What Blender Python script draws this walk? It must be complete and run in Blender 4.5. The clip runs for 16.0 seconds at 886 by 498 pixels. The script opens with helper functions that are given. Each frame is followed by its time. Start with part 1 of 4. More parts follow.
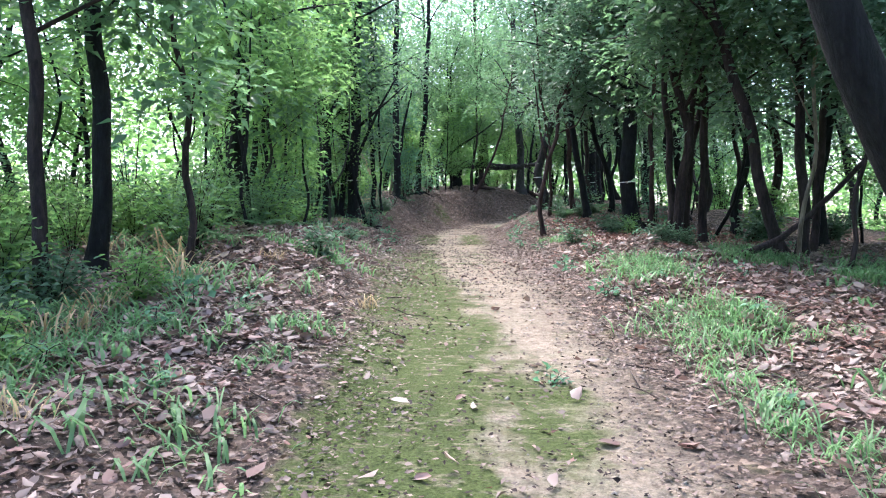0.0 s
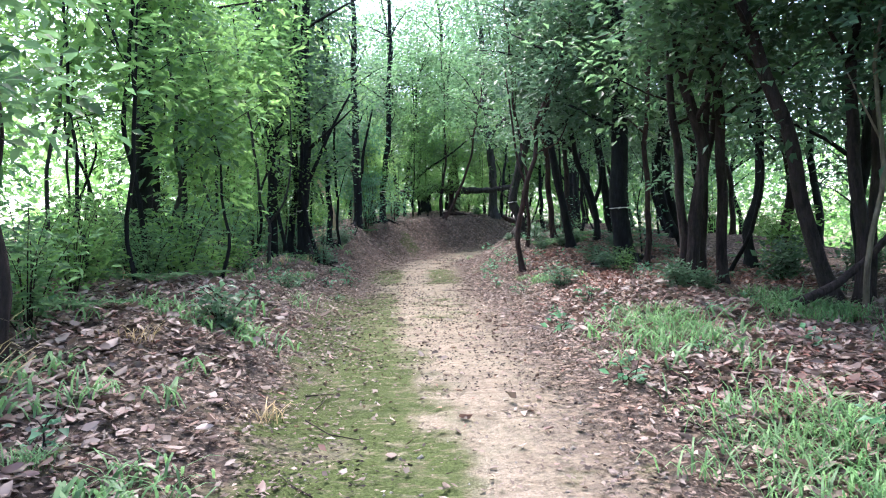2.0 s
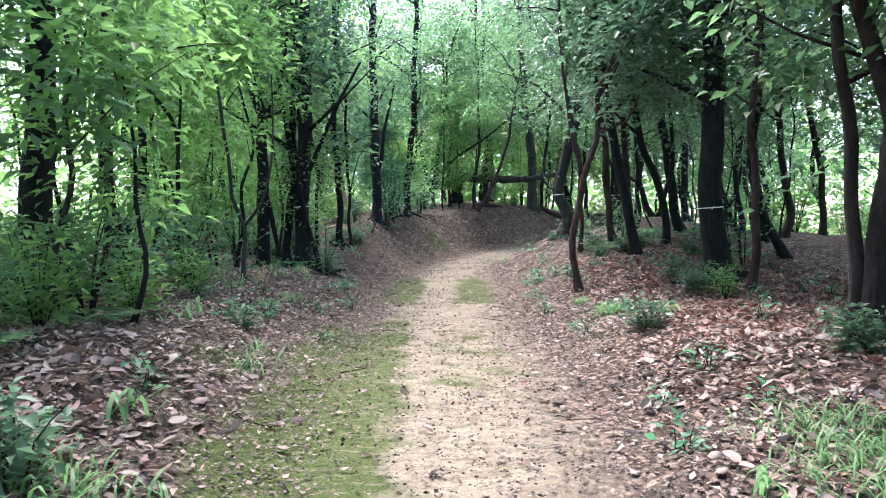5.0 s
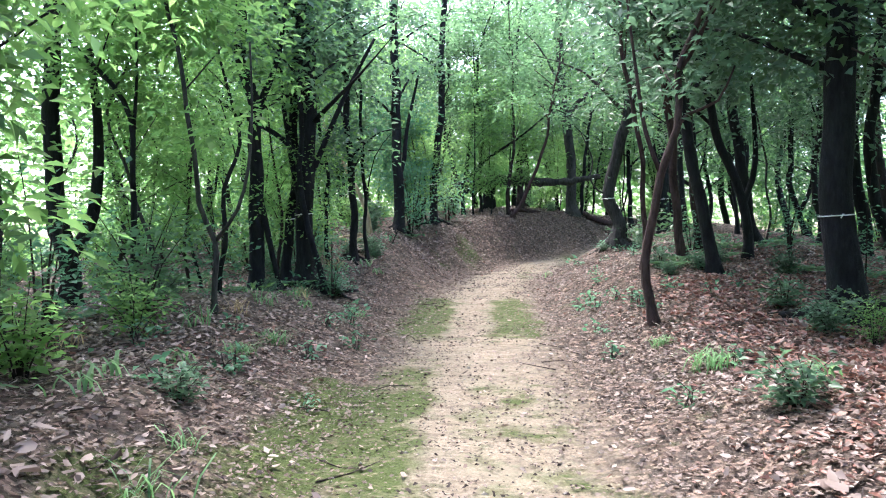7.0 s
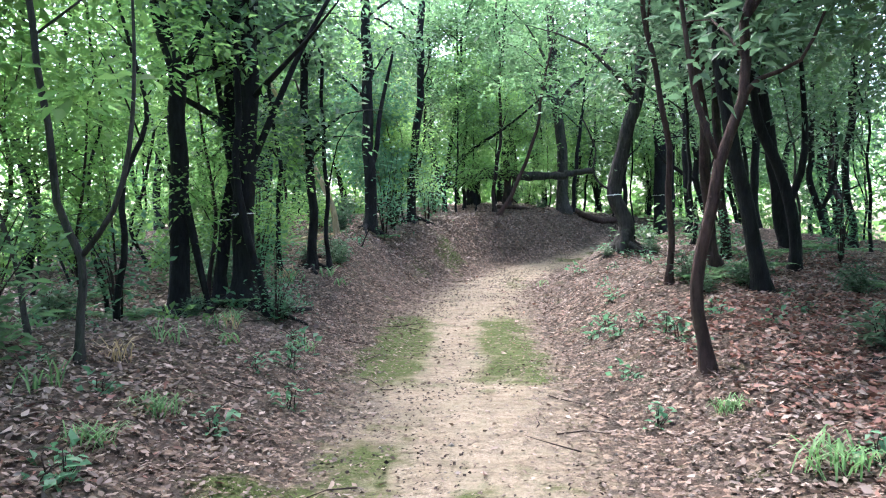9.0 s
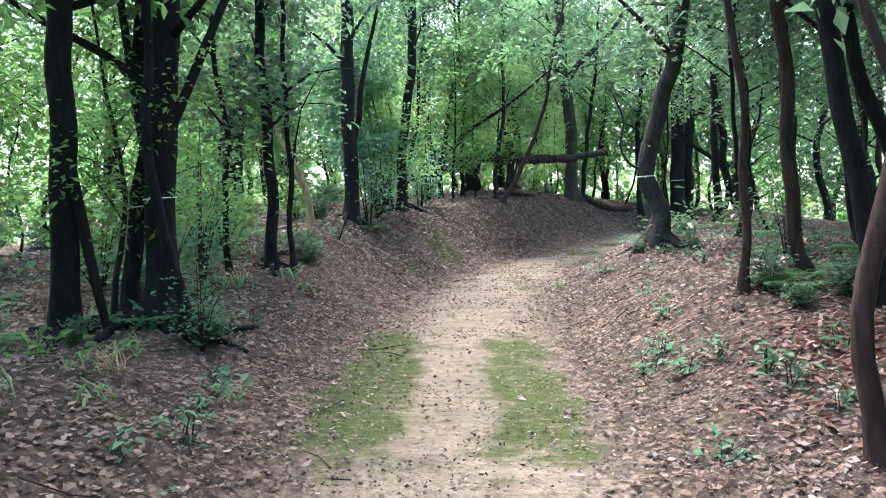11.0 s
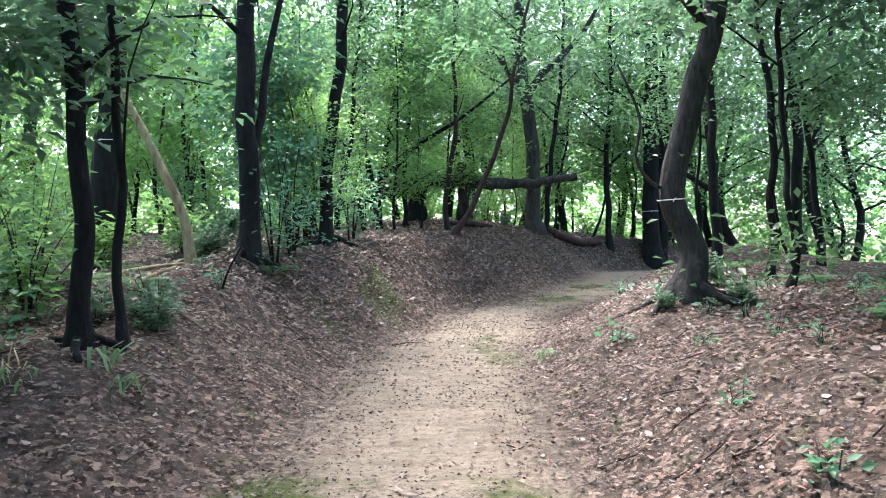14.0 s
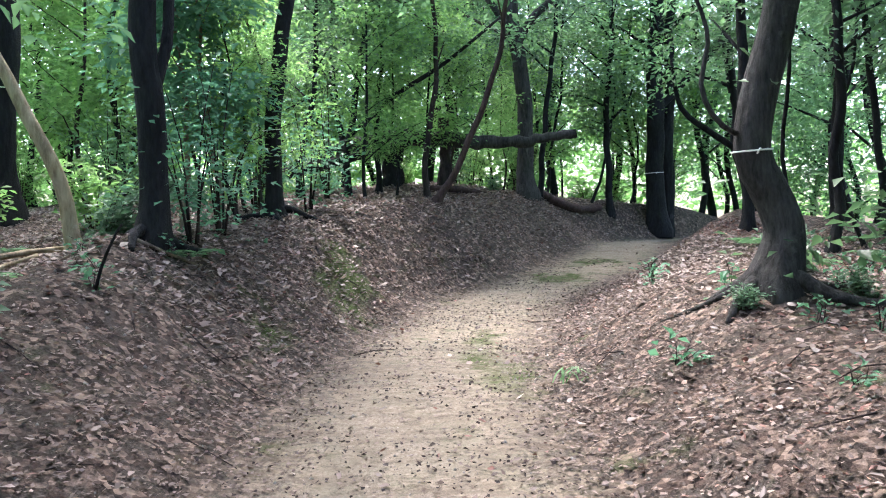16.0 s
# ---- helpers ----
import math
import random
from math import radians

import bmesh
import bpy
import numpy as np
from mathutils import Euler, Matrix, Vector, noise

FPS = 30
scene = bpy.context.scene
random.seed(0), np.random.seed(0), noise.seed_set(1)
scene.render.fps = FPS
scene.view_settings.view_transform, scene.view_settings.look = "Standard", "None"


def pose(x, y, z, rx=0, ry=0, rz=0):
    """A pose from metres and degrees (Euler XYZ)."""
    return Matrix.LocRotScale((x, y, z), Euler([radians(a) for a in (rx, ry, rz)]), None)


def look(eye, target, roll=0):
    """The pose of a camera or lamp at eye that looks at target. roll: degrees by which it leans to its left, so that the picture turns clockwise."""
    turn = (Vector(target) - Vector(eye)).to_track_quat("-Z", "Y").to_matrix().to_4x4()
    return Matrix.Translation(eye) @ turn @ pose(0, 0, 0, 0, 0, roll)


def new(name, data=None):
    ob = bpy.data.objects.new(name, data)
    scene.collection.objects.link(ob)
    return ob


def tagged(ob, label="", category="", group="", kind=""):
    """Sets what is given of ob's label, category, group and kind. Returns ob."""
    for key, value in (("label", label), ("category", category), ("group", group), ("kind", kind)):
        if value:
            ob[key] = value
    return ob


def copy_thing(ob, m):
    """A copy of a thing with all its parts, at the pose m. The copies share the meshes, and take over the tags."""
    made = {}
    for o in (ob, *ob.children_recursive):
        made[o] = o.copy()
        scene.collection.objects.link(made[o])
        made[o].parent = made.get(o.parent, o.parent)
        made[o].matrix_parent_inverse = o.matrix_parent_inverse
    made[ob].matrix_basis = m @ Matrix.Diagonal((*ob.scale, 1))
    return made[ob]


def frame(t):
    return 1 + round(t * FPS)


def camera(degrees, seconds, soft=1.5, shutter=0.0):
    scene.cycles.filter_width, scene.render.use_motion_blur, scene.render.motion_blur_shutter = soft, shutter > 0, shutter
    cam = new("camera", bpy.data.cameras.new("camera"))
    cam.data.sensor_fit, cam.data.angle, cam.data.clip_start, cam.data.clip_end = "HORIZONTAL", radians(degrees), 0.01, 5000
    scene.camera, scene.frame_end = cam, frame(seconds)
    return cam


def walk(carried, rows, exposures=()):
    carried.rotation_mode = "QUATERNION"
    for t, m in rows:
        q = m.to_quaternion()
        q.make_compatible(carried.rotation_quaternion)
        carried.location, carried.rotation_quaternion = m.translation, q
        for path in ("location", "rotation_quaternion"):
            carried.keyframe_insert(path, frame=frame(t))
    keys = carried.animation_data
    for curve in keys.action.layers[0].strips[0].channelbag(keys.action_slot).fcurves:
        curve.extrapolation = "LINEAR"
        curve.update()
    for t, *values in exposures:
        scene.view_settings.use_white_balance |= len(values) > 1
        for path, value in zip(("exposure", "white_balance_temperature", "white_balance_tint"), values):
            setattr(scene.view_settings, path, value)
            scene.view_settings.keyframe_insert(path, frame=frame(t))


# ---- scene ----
cam = camera(60.7, 16.0, soft=1.1)
METRES, EYE, TILT, LEAN, TURN = 21.0, 1.5, -1.0, 0.0, 0.0
ROWS = [
    (0.0, 0.0, 0.0, 0.0, 0.0, 0.0, -0.0),
    (0.5, 0.003, 0.0293, 0.0042, -4.29, 0.21, 0.7),
    (1.0, 0.0056, 0.0623, 0.007, -2.01, -0.16, 0.03),
    (1.5, 0.0078, 0.0939, 0.0124, -4.69, 0.3, 1.12),
    (2.0, 0.011, 0.1241, 0.0175, -1.97, 1.68, 1.35),
    (2.5, 0.0129, 0.1538, 0.0224, -1.36, 2.37, 1.08),
    (3.0, 0.0165, 0.1829, 0.0256, 0.58, 2.86, 1.39),
    (3.5, 0.0182, 0.2118, 0.0285, 1.41, 1.05, 0.4),
    (4.0, 0.0198, 0.2394, 0.0326, 0.5, 0.64, 0.94),
    (6.5, 0.0183, 0.3922, 0.0493, 1.95, 0.94, 1.01),
    (7.0, 0.0171, 0.4252, 0.0516, 2.87, 1.08, 0.98),
    (7.5, 0.0169, 0.4555, 0.0554, 2.15, 1.57, 1.3),
    (8.0, 0.0168, 0.4867, 0.0585, 2.39, 2.09, 0.96),
    (8.5, 0.0154, 0.5169, 0.0611, 1.63, 1.2, 0.77),
    (11.0, 0.0141, 0.6753, 0.0684, 1.3, -0.23, 0.92),
    (11.5, 0.0139, 0.7067, 0.0706, 0.92, -1.18, 0.75),
    (12.0, 0.0116, 0.7382, 0.0735, -0.52, -1.49, 1.22),
    (12.5, 0.0116, 0.7705, 0.0755, -1.72, -0.79, 0.8),
    (13.0, 0.0106, 0.8021, 0.0773, -2.63, -0.53, 0.26),
    (13.5, 0.0122, 0.8336, 0.0792, -2.71, 0.84, 0.6),
    (14.0, 0.0133, 0.8668, 0.08, -3.13, 2.08, 0.68),
    (14.5, 0.0161, 0.8989, 0.0818, -3.03, 1.92, 0.91),
    (15.0, 0.0179, 0.9316, 0.0831, -3.0, 1.68, -0.09),
    (15.5, 0.0198, 0.9627, 0.0858, -5.15, 0.22, 0.77),
    (16.0, 0.0215, 0.9936, 0.0888, -4.54, -0.55, 1.37),
]
walk(cam, [(t, pose(0, 0, EYE, TILT, LEAN, TURN) @ pose(METRES * x, METRES * y, METRES * z, 90 + pitch, roll, yaw)) for t, x, y, z, yaw, pitch, roll in ROWS],
     [(0.0, 2.75, 5900, 18), (4.0, 2.92, 6000, 17), (7.0, 3.15, 6000, 16), (16.0, 3.15, 6000, 16)])

# ---- light: bright hazy sky, soft sun ----
SUN_UP, SUN_ROUND = 64.0, -18.0
world = bpy.data.worlds.new("sky")
scene.world = world
world.use_nodes = True
wn = world.node_tree
sky = wn.nodes.new("ShaderNodeTexSky")
sky.sky_type, sky.sun_disc = "NISHITA", False
sky.sun_elevation, sky.sun_rotation = radians(SUN_UP), radians(SUN_ROUND)
sky.air_density, sky.dust_density, sky.ozone_density = 1.0, 4.0, 1.0
wn.nodes["Background"].inputs["Strength"].default_value = 0.15
wn.links.new(sky.outputs[0], wn.nodes["Background"].inputs["Color"])
sun_data = bpy.data.lights.new("sun", "SUN")
sun_data.energy, sun_data.angle, sun_data.color = 1.2, radians(24), (1.0, 0.95, 0.86)
sun = new("sun", sun_data)
far = Vector((math.sin(radians(SUN_ROUND)) * math.cos(radians(SUN_UP)), math.cos(radians(SUN_ROUND)) * math.cos(radians(SUN_UP)), math.sin(radians(SUN_UP))))
sun.matrix_world = look(far * 60, (0, 0, 0))

rng = np.random.default_rng(7)


# ---- materials ----
def material(name):
    m = bpy.data.materials.new(name)
    m.use_nodes = True
    nt = m.node_tree
    return m, nt, nt.nodes["Principled BSDF"]


def node(nt, kind, **values):
    n = nt.nodes.new(kind)
    for key, value in values.items():
        n.inputs[key.replace("_", " ")].default_value = value
    return n


def ramp(nt, fac, stops):
    r = nt.nodes.new("ShaderNodeValToRGB")
    while len(r.color_ramp.elements) < len(stops):
        r.color_ramp.elements.new(0.5)
    for e, (p, c) in zip(r.color_ramp.elements, stops):
        e.position, e.color = p, (*c, 1)
    nt.links.new(fac, r.inputs["Fac"])
    return r.outputs["Color"]


def blend(nt, fac, a, b, mode="MIX"):
    n = nt.nodes.new("ShaderNodeMix")
    n.data_type, n.blend_type = "RGBA", mode
    for socket, value in ((n.inputs[0], fac), (n.inputs[6], a), (n.inputs[7], b)):
        if isinstance(value, (int, float)):
            socket.default_value = value
        elif isinstance(value, tuple):
            socket.default_value = (*value, 1)
        else:
            nt.links.new(value, socket)
    return n.outputs[2]


def bump(nt, height, strength, distance, onto):
    b = nt.nodes.new("ShaderNodeBump")
    b.inputs["Strength"].default_value, b.inputs["Distance"].default_value = strength, distance
    nt.links.new(height, b.inputs["Height"])
    nt.links.new(b.outputs[0], onto.inputs["Normal"])


def coords(nt, scale=(1, 1, 1)):
    g = nt.nodes.new("ShaderNodeNewGeometry")
    mp = nt.nodes.new("ShaderNodeMapping")
    mp.inputs["Scale"].default_value = scale
    nt.links.new(g.outputs["Position"], mp.inputs["Vector"])
    return mp.outputs[0]


def noise_of(nt, vec, scale, detail=5.0, rough=0.6):
    n = node(nt, "ShaderNodeTexNoise", Scale=scale, Detail=detail, Roughness=rough)
    nt.links.new(vec, n.inputs["Vector"])
    return n.outputs["Fac"]


def bark(name, dark, light, moss=(0.05, 0.07, 0.03), rough=0.9):
    m, nt, p = material(name)
    v = coords(nt, (1, 1, 0.22))
    fine = noise_of(nt, v, 26.0, 8.0, 0.7)
    broad = noise_of(nt, coords(nt), 1.7, 4.0)
    col = ramp(nt, fine, [(0.3, dark), (0.7, light)])
    stain = ramp(nt, broad, [(0.5, (0, 0, 0)), (0.75, (1, 1, 1))])
    col = blend(nt, blend(nt, 0.45, (0, 0, 0), stain), col, moss)
    plates = noise_of(nt, coords(nt, (1, 1, 0.3)), 7.0, 5.0, 0.65)
    col = blend(nt, 1.0, col, ramp(nt, plates, [(0.36, (0.5, 0.48, 0.48)), (0.52, (0.95, 0.95, 0.95)), (0.68, (1.0, 1.0, 0.98))]), "MULTIPLY")
    spots = ramp(nt, noise_of(nt, coords(nt), 3.3, 6.0, 0.7), [(0.63, (0, 0, 0)), (0.7, (0.5, 0.5, 0.5))])
    col = blend(nt, spots, col, tuple(min(0.6, 1.5 * c + 0.012) for c in light))
    nt.links.new(col, p.inputs["Base Color"])
    p.inputs["Roughness"].default_value = rough
    p.inputs["Specular IOR Level"].default_value = 0.25
    relief = nt.nodes.new("ShaderNodeMath")
    relief.operation = "MULTIPLY_ADD"
    relief.inputs[1].default_value = 1.6
    nt.links.new(plates, relief.inputs[0])
    nt.links.new(fine, relief.inputs[2])
    bump(nt, relief.outputs[0], 0.9, 0.025, p)
    return m


def leaf(name, low, high, through_light=0.45, rough=0.5, tone=None):
    m, nt, p = material(name)
    g = nt.nodes.new("ShaderNodeNewGeometry")
    col = ramp(nt, g.outputs["Random Per Island"], [(0.0, low), (0.86, high), (1.0, tone or high)])
    patch = noise_of(nt, coords(nt), 0.8, 2.0)
    col = blend(nt, ramp(nt, patch, [(0.35, (0.0, 0.0, 0.0)), (0.7, (0.7, 0.7, 0.7))]), col, tuple(0.5 * (a + b) * 1.25 for a, b in zip(low, high)))
    nt.links.new(col, p.inputs["Base Color"])
    p.inputs["Roughness"].default_value = rough
    p.inputs["Specular IOR Level"].default_value = 0.35
    t = nt.nodes.new("ShaderNodeBsdfTranslucent")
    hsv = nt.nodes.new("ShaderNodeHueSaturation")
    hsv.inputs["Value"].default_value, hsv.inputs["Saturation"].default_value = 1.9, 1.0
    nt.links.new(col, hsv.inputs["Color"])
    nt.links.new(hsv.outputs[0], t.inputs["Color"])
    mix = nt.nodes.new("ShaderNodeMixShader")
    mix.inputs[0].default_value = through_light
    nt.links.new(p.outputs[0], mix.inputs[1])
    nt.links.new(t.outputs[0], mix.inputs[2])
    nt.links.new(mix.outputs[0], nt.nodes["Material Output"].inputs["Surface"])
    return m


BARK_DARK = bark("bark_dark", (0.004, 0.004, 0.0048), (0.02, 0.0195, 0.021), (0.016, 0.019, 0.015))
BARK_BROWN = bark("bark_brown", (0.012, 0.009, 0.009), (0.058, 0.04, 0.037), (0.03, 0.027, 0.022))
BARK_GREY = bark("bark_grey", (0.014, 0.013, 0.013), (0.075, 0.07, 0.064), (0.035, 0.045, 0.025))
BARK_RED = bark("bark_red_brown", (0.018, 0.011, 0.01), (0.085, 0.05, 0.043), (0.04, 0.032, 0.027))
BARK_TAN = bark("bark_tan", (0.1, 0.078, 0.056), (0.25, 0.205, 0.15), (0.1, 0.1, 0.065))
BARK_PALE = bark("bark_pale", (0.26, 0.19, 0.11), (0.55, 0.45, 0.3), (0.3, 0.25, 0.15))
LEAF_DEEP = leaf("leaf_deep_green", (0.021, 0.05, 0.024), (0.064, 0.12, 0.05), 0.42, 0.4)
LEAF_MID = leaf("leaf_mid_green", (0.04, 0.09, 0.043), (0.112, 0.2, 0.088), 0.55)
LEAF_BRIGHT = leaf("leaf_bright_green", (0.055, 0.122, 0.036), (0.14, 0.24, 0.075), 0.66)
LEAF_BLUE = leaf("leaf_blue_green", (0.03, 0.068, 0.041), (0.083, 0.15, 0.083), 0.42, 0.4)
LEAF_SEED = leaf("leaf_seedling", (0.035, 0.1, 0.055), (0.09, 0.2, 0.11), 0.4)
GRASS = leaf("grass_green", (0.05, 0.12, 0.05), (0.13, 0.24, 0.095), 0.4)
STRAW = leaf("straw", (0.2, 0.15, 0.08), (0.38, 0.3, 0.17), 0.25, 0.7)
DRY = leaf("dry_leaf", (0.03, 0.021, 0.018), (0.265, 0.2, 0.17), 0.1, 0.5, (0.36, 0.285, 0.245))
CRUMB = leaf("leaf_crumb", (0.03, 0.021, 0.017), (0.17, 0.122, 0.1), 0.1, 0.6, (0.27, 0.21, 0.17))
ROSE = leaf("rose_leaf", (0.05, 0.03, 0.027), (0.25, 0.155, 0.13), 0.1, 0.55, (0.36, 0.26, 0.22))
RUST = leaf("rust_leaf", (0.06, 0.028, 0.022), (0.23, 0.11, 0.082), 0.1, 0.55, (0.38, 0.22, 0.16))

m_rope, nt_, p_ = material("white_cord")
p_.inputs["Base Color"].default_value, p_.inputs["Roughness"].default_value = (0.78, 0.78, 0.74, 1), 0.7


def ground_material():
    m, nt, p = material("forest_ground")
    v = coords(nt)

    def mask(name):
        a = nt.nodes.new("ShaderNodeAttribute")
        a.attribute_name = name
        return a.outputs["Fac"]
    fine, mid, broad = noise_of(nt, v, 55.0, 6.0, 0.7), noise_of(nt, v, 7.0, 6.0, 0.65), noise_of(nt, v, 0.9, 4.0)
    cells = nt.nodes.new("ShaderNodeTexVoronoi")
    cells.inputs["Scale"].default_value = 24.0
    nt.links.new(v, cells.inputs["Vector"])
    cell_val = nt.nodes.new("ShaderNodeSeparateColor")
    nt.links.new(cells.outputs["Color"], cell_val.inputs[0])
    litter = ramp(nt, cell_val.outputs[0], [(0.0, (0.018, 0.013, 0.011)), (0.6, (0.09, 0.062, 0.05)), (1.0, (0.28, 0.21, 0.17))])
    soil = ramp(nt, fine, [(0.3, (0.016, 0.013, 0.011)), (0.7, (0.105, 0.087, 0.073))])
    floor_col = blend(nt, ramp(nt, mid, [(0.38, (0, 0, 0)), (0.58, (1, 1, 1))]), soil, litter)
    sand = ramp(nt, fine, [(0.25, (0.135, 0.112, 0.087)), (0.5, (0.245, 0.21, 0.165)), (0.8, (0.38, 0.334, 0.27))])
    sand = blend(nt, ramp(nt, mid, [(0.45, (0, 0, 0)), (0.7, (0.75, 0.75, 0.75))]), sand, (0.17, 0.135, 0.098))
    speck = noise_of(nt, v, 17.0, 7.0, 0.75)
    sand = blend(nt, ramp(nt, speck, [(0.5, (0, 0, 0)), (0.62, (0.8, 0.8, 0.8))]), sand, (0.1, 0.078, 0.058))
    sand = blend(nt, ramp(nt, noise_of(nt, v, 2.1, 5.0, 0.65), [(0.48, (0, 0, 0)), (0.68, (0.6, 0.6, 0.6))]), sand, (0.19, 0.175, 0.13))
    moss = ramp(nt, fine, [(0.3, (0.025, 0.037, 0.011)), (0.7, (0.088, 0.114, 0.037))])
    field = ramp(nt, mid, [(0.3, (0.042, 0.1, 0.02)), (0.7, (0.1, 0.185, 0.042))])

    lobes = noise_of(nt, v, 2.6, 5.0, 0.6)
    ripple = noise_of(nt, coords(nt, (1.8, 6.0, 1.0)), 1.4, 4.0)

    def edge(name, lo, hi, wobble, by=None):
        s = nt.nodes.new("ShaderNodeMath")
        s.operation = "MULTIPLY_ADD"
        nt.links.new(by or mid, s.inputs[0])
        s.inputs[1].default_value = wobble
        nt.links.new(mask(name), s.inputs[2])
        mr = nt.nodes.new("ShaderNodeMapRange")
        mr.inputs[1].default_value, mr.inputs[2].default_value = lo + wobble * 0.5, hi + wobble * 0.5
        nt.links.new(s.outputs[0], mr.inputs[0])
        return mr.outputs[0]
    sand = blend(nt, ramp(nt, ripple, [(0.5, (0, 0, 0)), (0.62, (0.45, 0.45, 0.45))]), sand, (0.13, 0.1, 0.075))
    col = blend(nt, edge("sand", 0.2, 0.85, 1.6), floor_col, sand)
    worn = ramp(nt, noise_of(nt, coords(nt, (1.5, 3.2, 1.0)), 4.2, 6.0, 0.7), [(0.53, (1, 1, 1)), (0.69, (0.12, 0.12, 0.12))])
    col = blend(nt, blend(nt, 1.0, edge("moss", 0.22, 0.7, 2.2, lobes), worn, "MULTIPLY"), col, moss)
    col = blend(nt, edge("field", 0.3, 0.7, 0.5), col, field)
    col = blend(nt, 0.25, col, ramp(nt, broad, [(0.3, (0.35, 0.33, 0.3)), (0.7, (0.75, 0.72, 0.66))]), "OVERLAY")
    nt.links.new(col, p.inputs["Base Color"])
    p.inputs["Roughness"].default_value = 0.95
    p.inputs["Specular IOR Level"].default_value = 0.15
    add = nt.nodes.new("ShaderNodeMath")
    add.operation = "MULTIPLY_ADD"
    nt.links.new(mid, add.inputs[0])
    add.inputs[1].default_value = 2.0
    nt.links.new(fine, add.inputs[2])
    add_two = nt.nodes.new("ShaderNodeMath")
    add_two.operation = "MULTIPLY_ADD"
    nt.links.new(ripple, add_two.inputs[0])
    add_two.inputs[1].default_value = 1.5
    nt.links.new(add.outputs[0], add_two.inputs[2])
    bump(nt, add_two.outputs[0], 0.8, 0.03, p)
    return m


GROUND = ground_material()


# ---- the lie of the land ----
def key(y, *pairs):
    return np.interp(y, [a for a, b in pairs], [b for a, b in pairs])


def smooth(a, b, v):
    s = np.clip((np.asarray(v, float) - a) / (b - a), 0, 1)
    return s * s * (3 - 2 * s)


LATTICE = np.random.default_rng(3).random((256, 256))


def rough(x, y, scale):
    """Smooth value noise about 0, from -0.5 to 0.5."""
    x, y = np.asarray(x, float) * scale + 71.3, np.asarray(y, float) * scale + 38.7
    i, j = np.floor(x).astype(int), np.floor(y).astype(int)
    u, v = x - i, y - j
    u, v = u * u * (3 - 2 * u), v * v * (3 - 2 * v)
    a, b, c, d = (LATTICE[(i + p) % 256, (j + q) % 256] for p, q in ((0, 0), (1, 0), (0, 1), (1, 1)))
    return (a * (1 - u) + b * u) * (1 - v) + (c * (1 - u) + d * u) * v - 0.5


def middle(y):
    return key(y, (-8, 0.2), (0, 0.3), (6, 0.4), (12, 0.3), (18, 0.25), (22, 0.3), (26, 0.65), (28, 0.95), (30, 1.45), (32, 2.3), (34, 3.8), (36, 5.0), (38.5, 6.3), (40, 7.1), (41, 8.2), (42, 9.8), (44, 14.0), (60, 46.0))


def height(x, y):
    x, y = np.asarray(x, float), np.asarray(y, float)
    base = key(y, (-30, -1.5), (0, 0.1), (6.4, 0.66), (9, 0.92), (16.6, 1.2), (20.8, 1.43), (22.3, 1.55), (27, 1.77), (30.3, 1.85), (34.2, 2.2), (39, 2.6), (50, 2.6), (90, 1.5))
    u = x - middle(y)
    left = key(y, (0, 0.15), (5, 0.2), (11, 0.58), (17, 0.5), (22, 0.44), (24.3, 0.66), (26, 0.82), (28, 1.1), (31, 1.15), (35, 1.2), (40, 1.15), (46, 0.8))
    right = key(y, (0, 0.03), (8, 0.07), (12, 0.25), (17, 0.33), (21, 0.58), (26.5, 0.66), (30, 0.7), (36, 0.75), (44, 0.7))
    z = base + left * smooth(0.9, 2.9, -u) + right * smooth(1.0, 2.9, u)
    z = z + 0.3 * np.exp(-((x - 2.0) / 4.0) ** 2 - ((y - 41.0) / 3.5) ** 2) * smooth(1.2, 5.0, -u)
    z = z - 0.24 * smooth(2.9, 3.7, -u) * smooth(25.5, 27.5, y) * smooth(31.5, 30.0, y)
    away = smooth(8.0, 18.0, np.abs(x - 1.0))
    z = z - away * (0.9 + 0.05 * np.clip(y, 0, 40))
    side = smooth(0.7, 2.0, np.abs(u))
    z = z + side * (0.22 * rough(x, y, 0.45) + 0.10 * rough(x, y, 1.7)) + (0.025 + 0.05 * side) * rough(x, y, 4.0) - 0.05 * (1 - side)
    return z


def g(x, y):
    return float(height(x, y))


def patch(x, y, x0, x1, y0, y1, soft=0.25):
    return smooth(x0 - soft, x0 + soft, x) * smooth(-x1 - soft, -x1 + soft, -x) * smooth(y0 - 0.6, y0 + 0.6, y) * smooth(-y1 - 0.6, -y1 + 0.6, -y)


def grade(edge, steps):
    out = [edge]
    for s in steps:
        out.append(out[-1] + s)
    return out


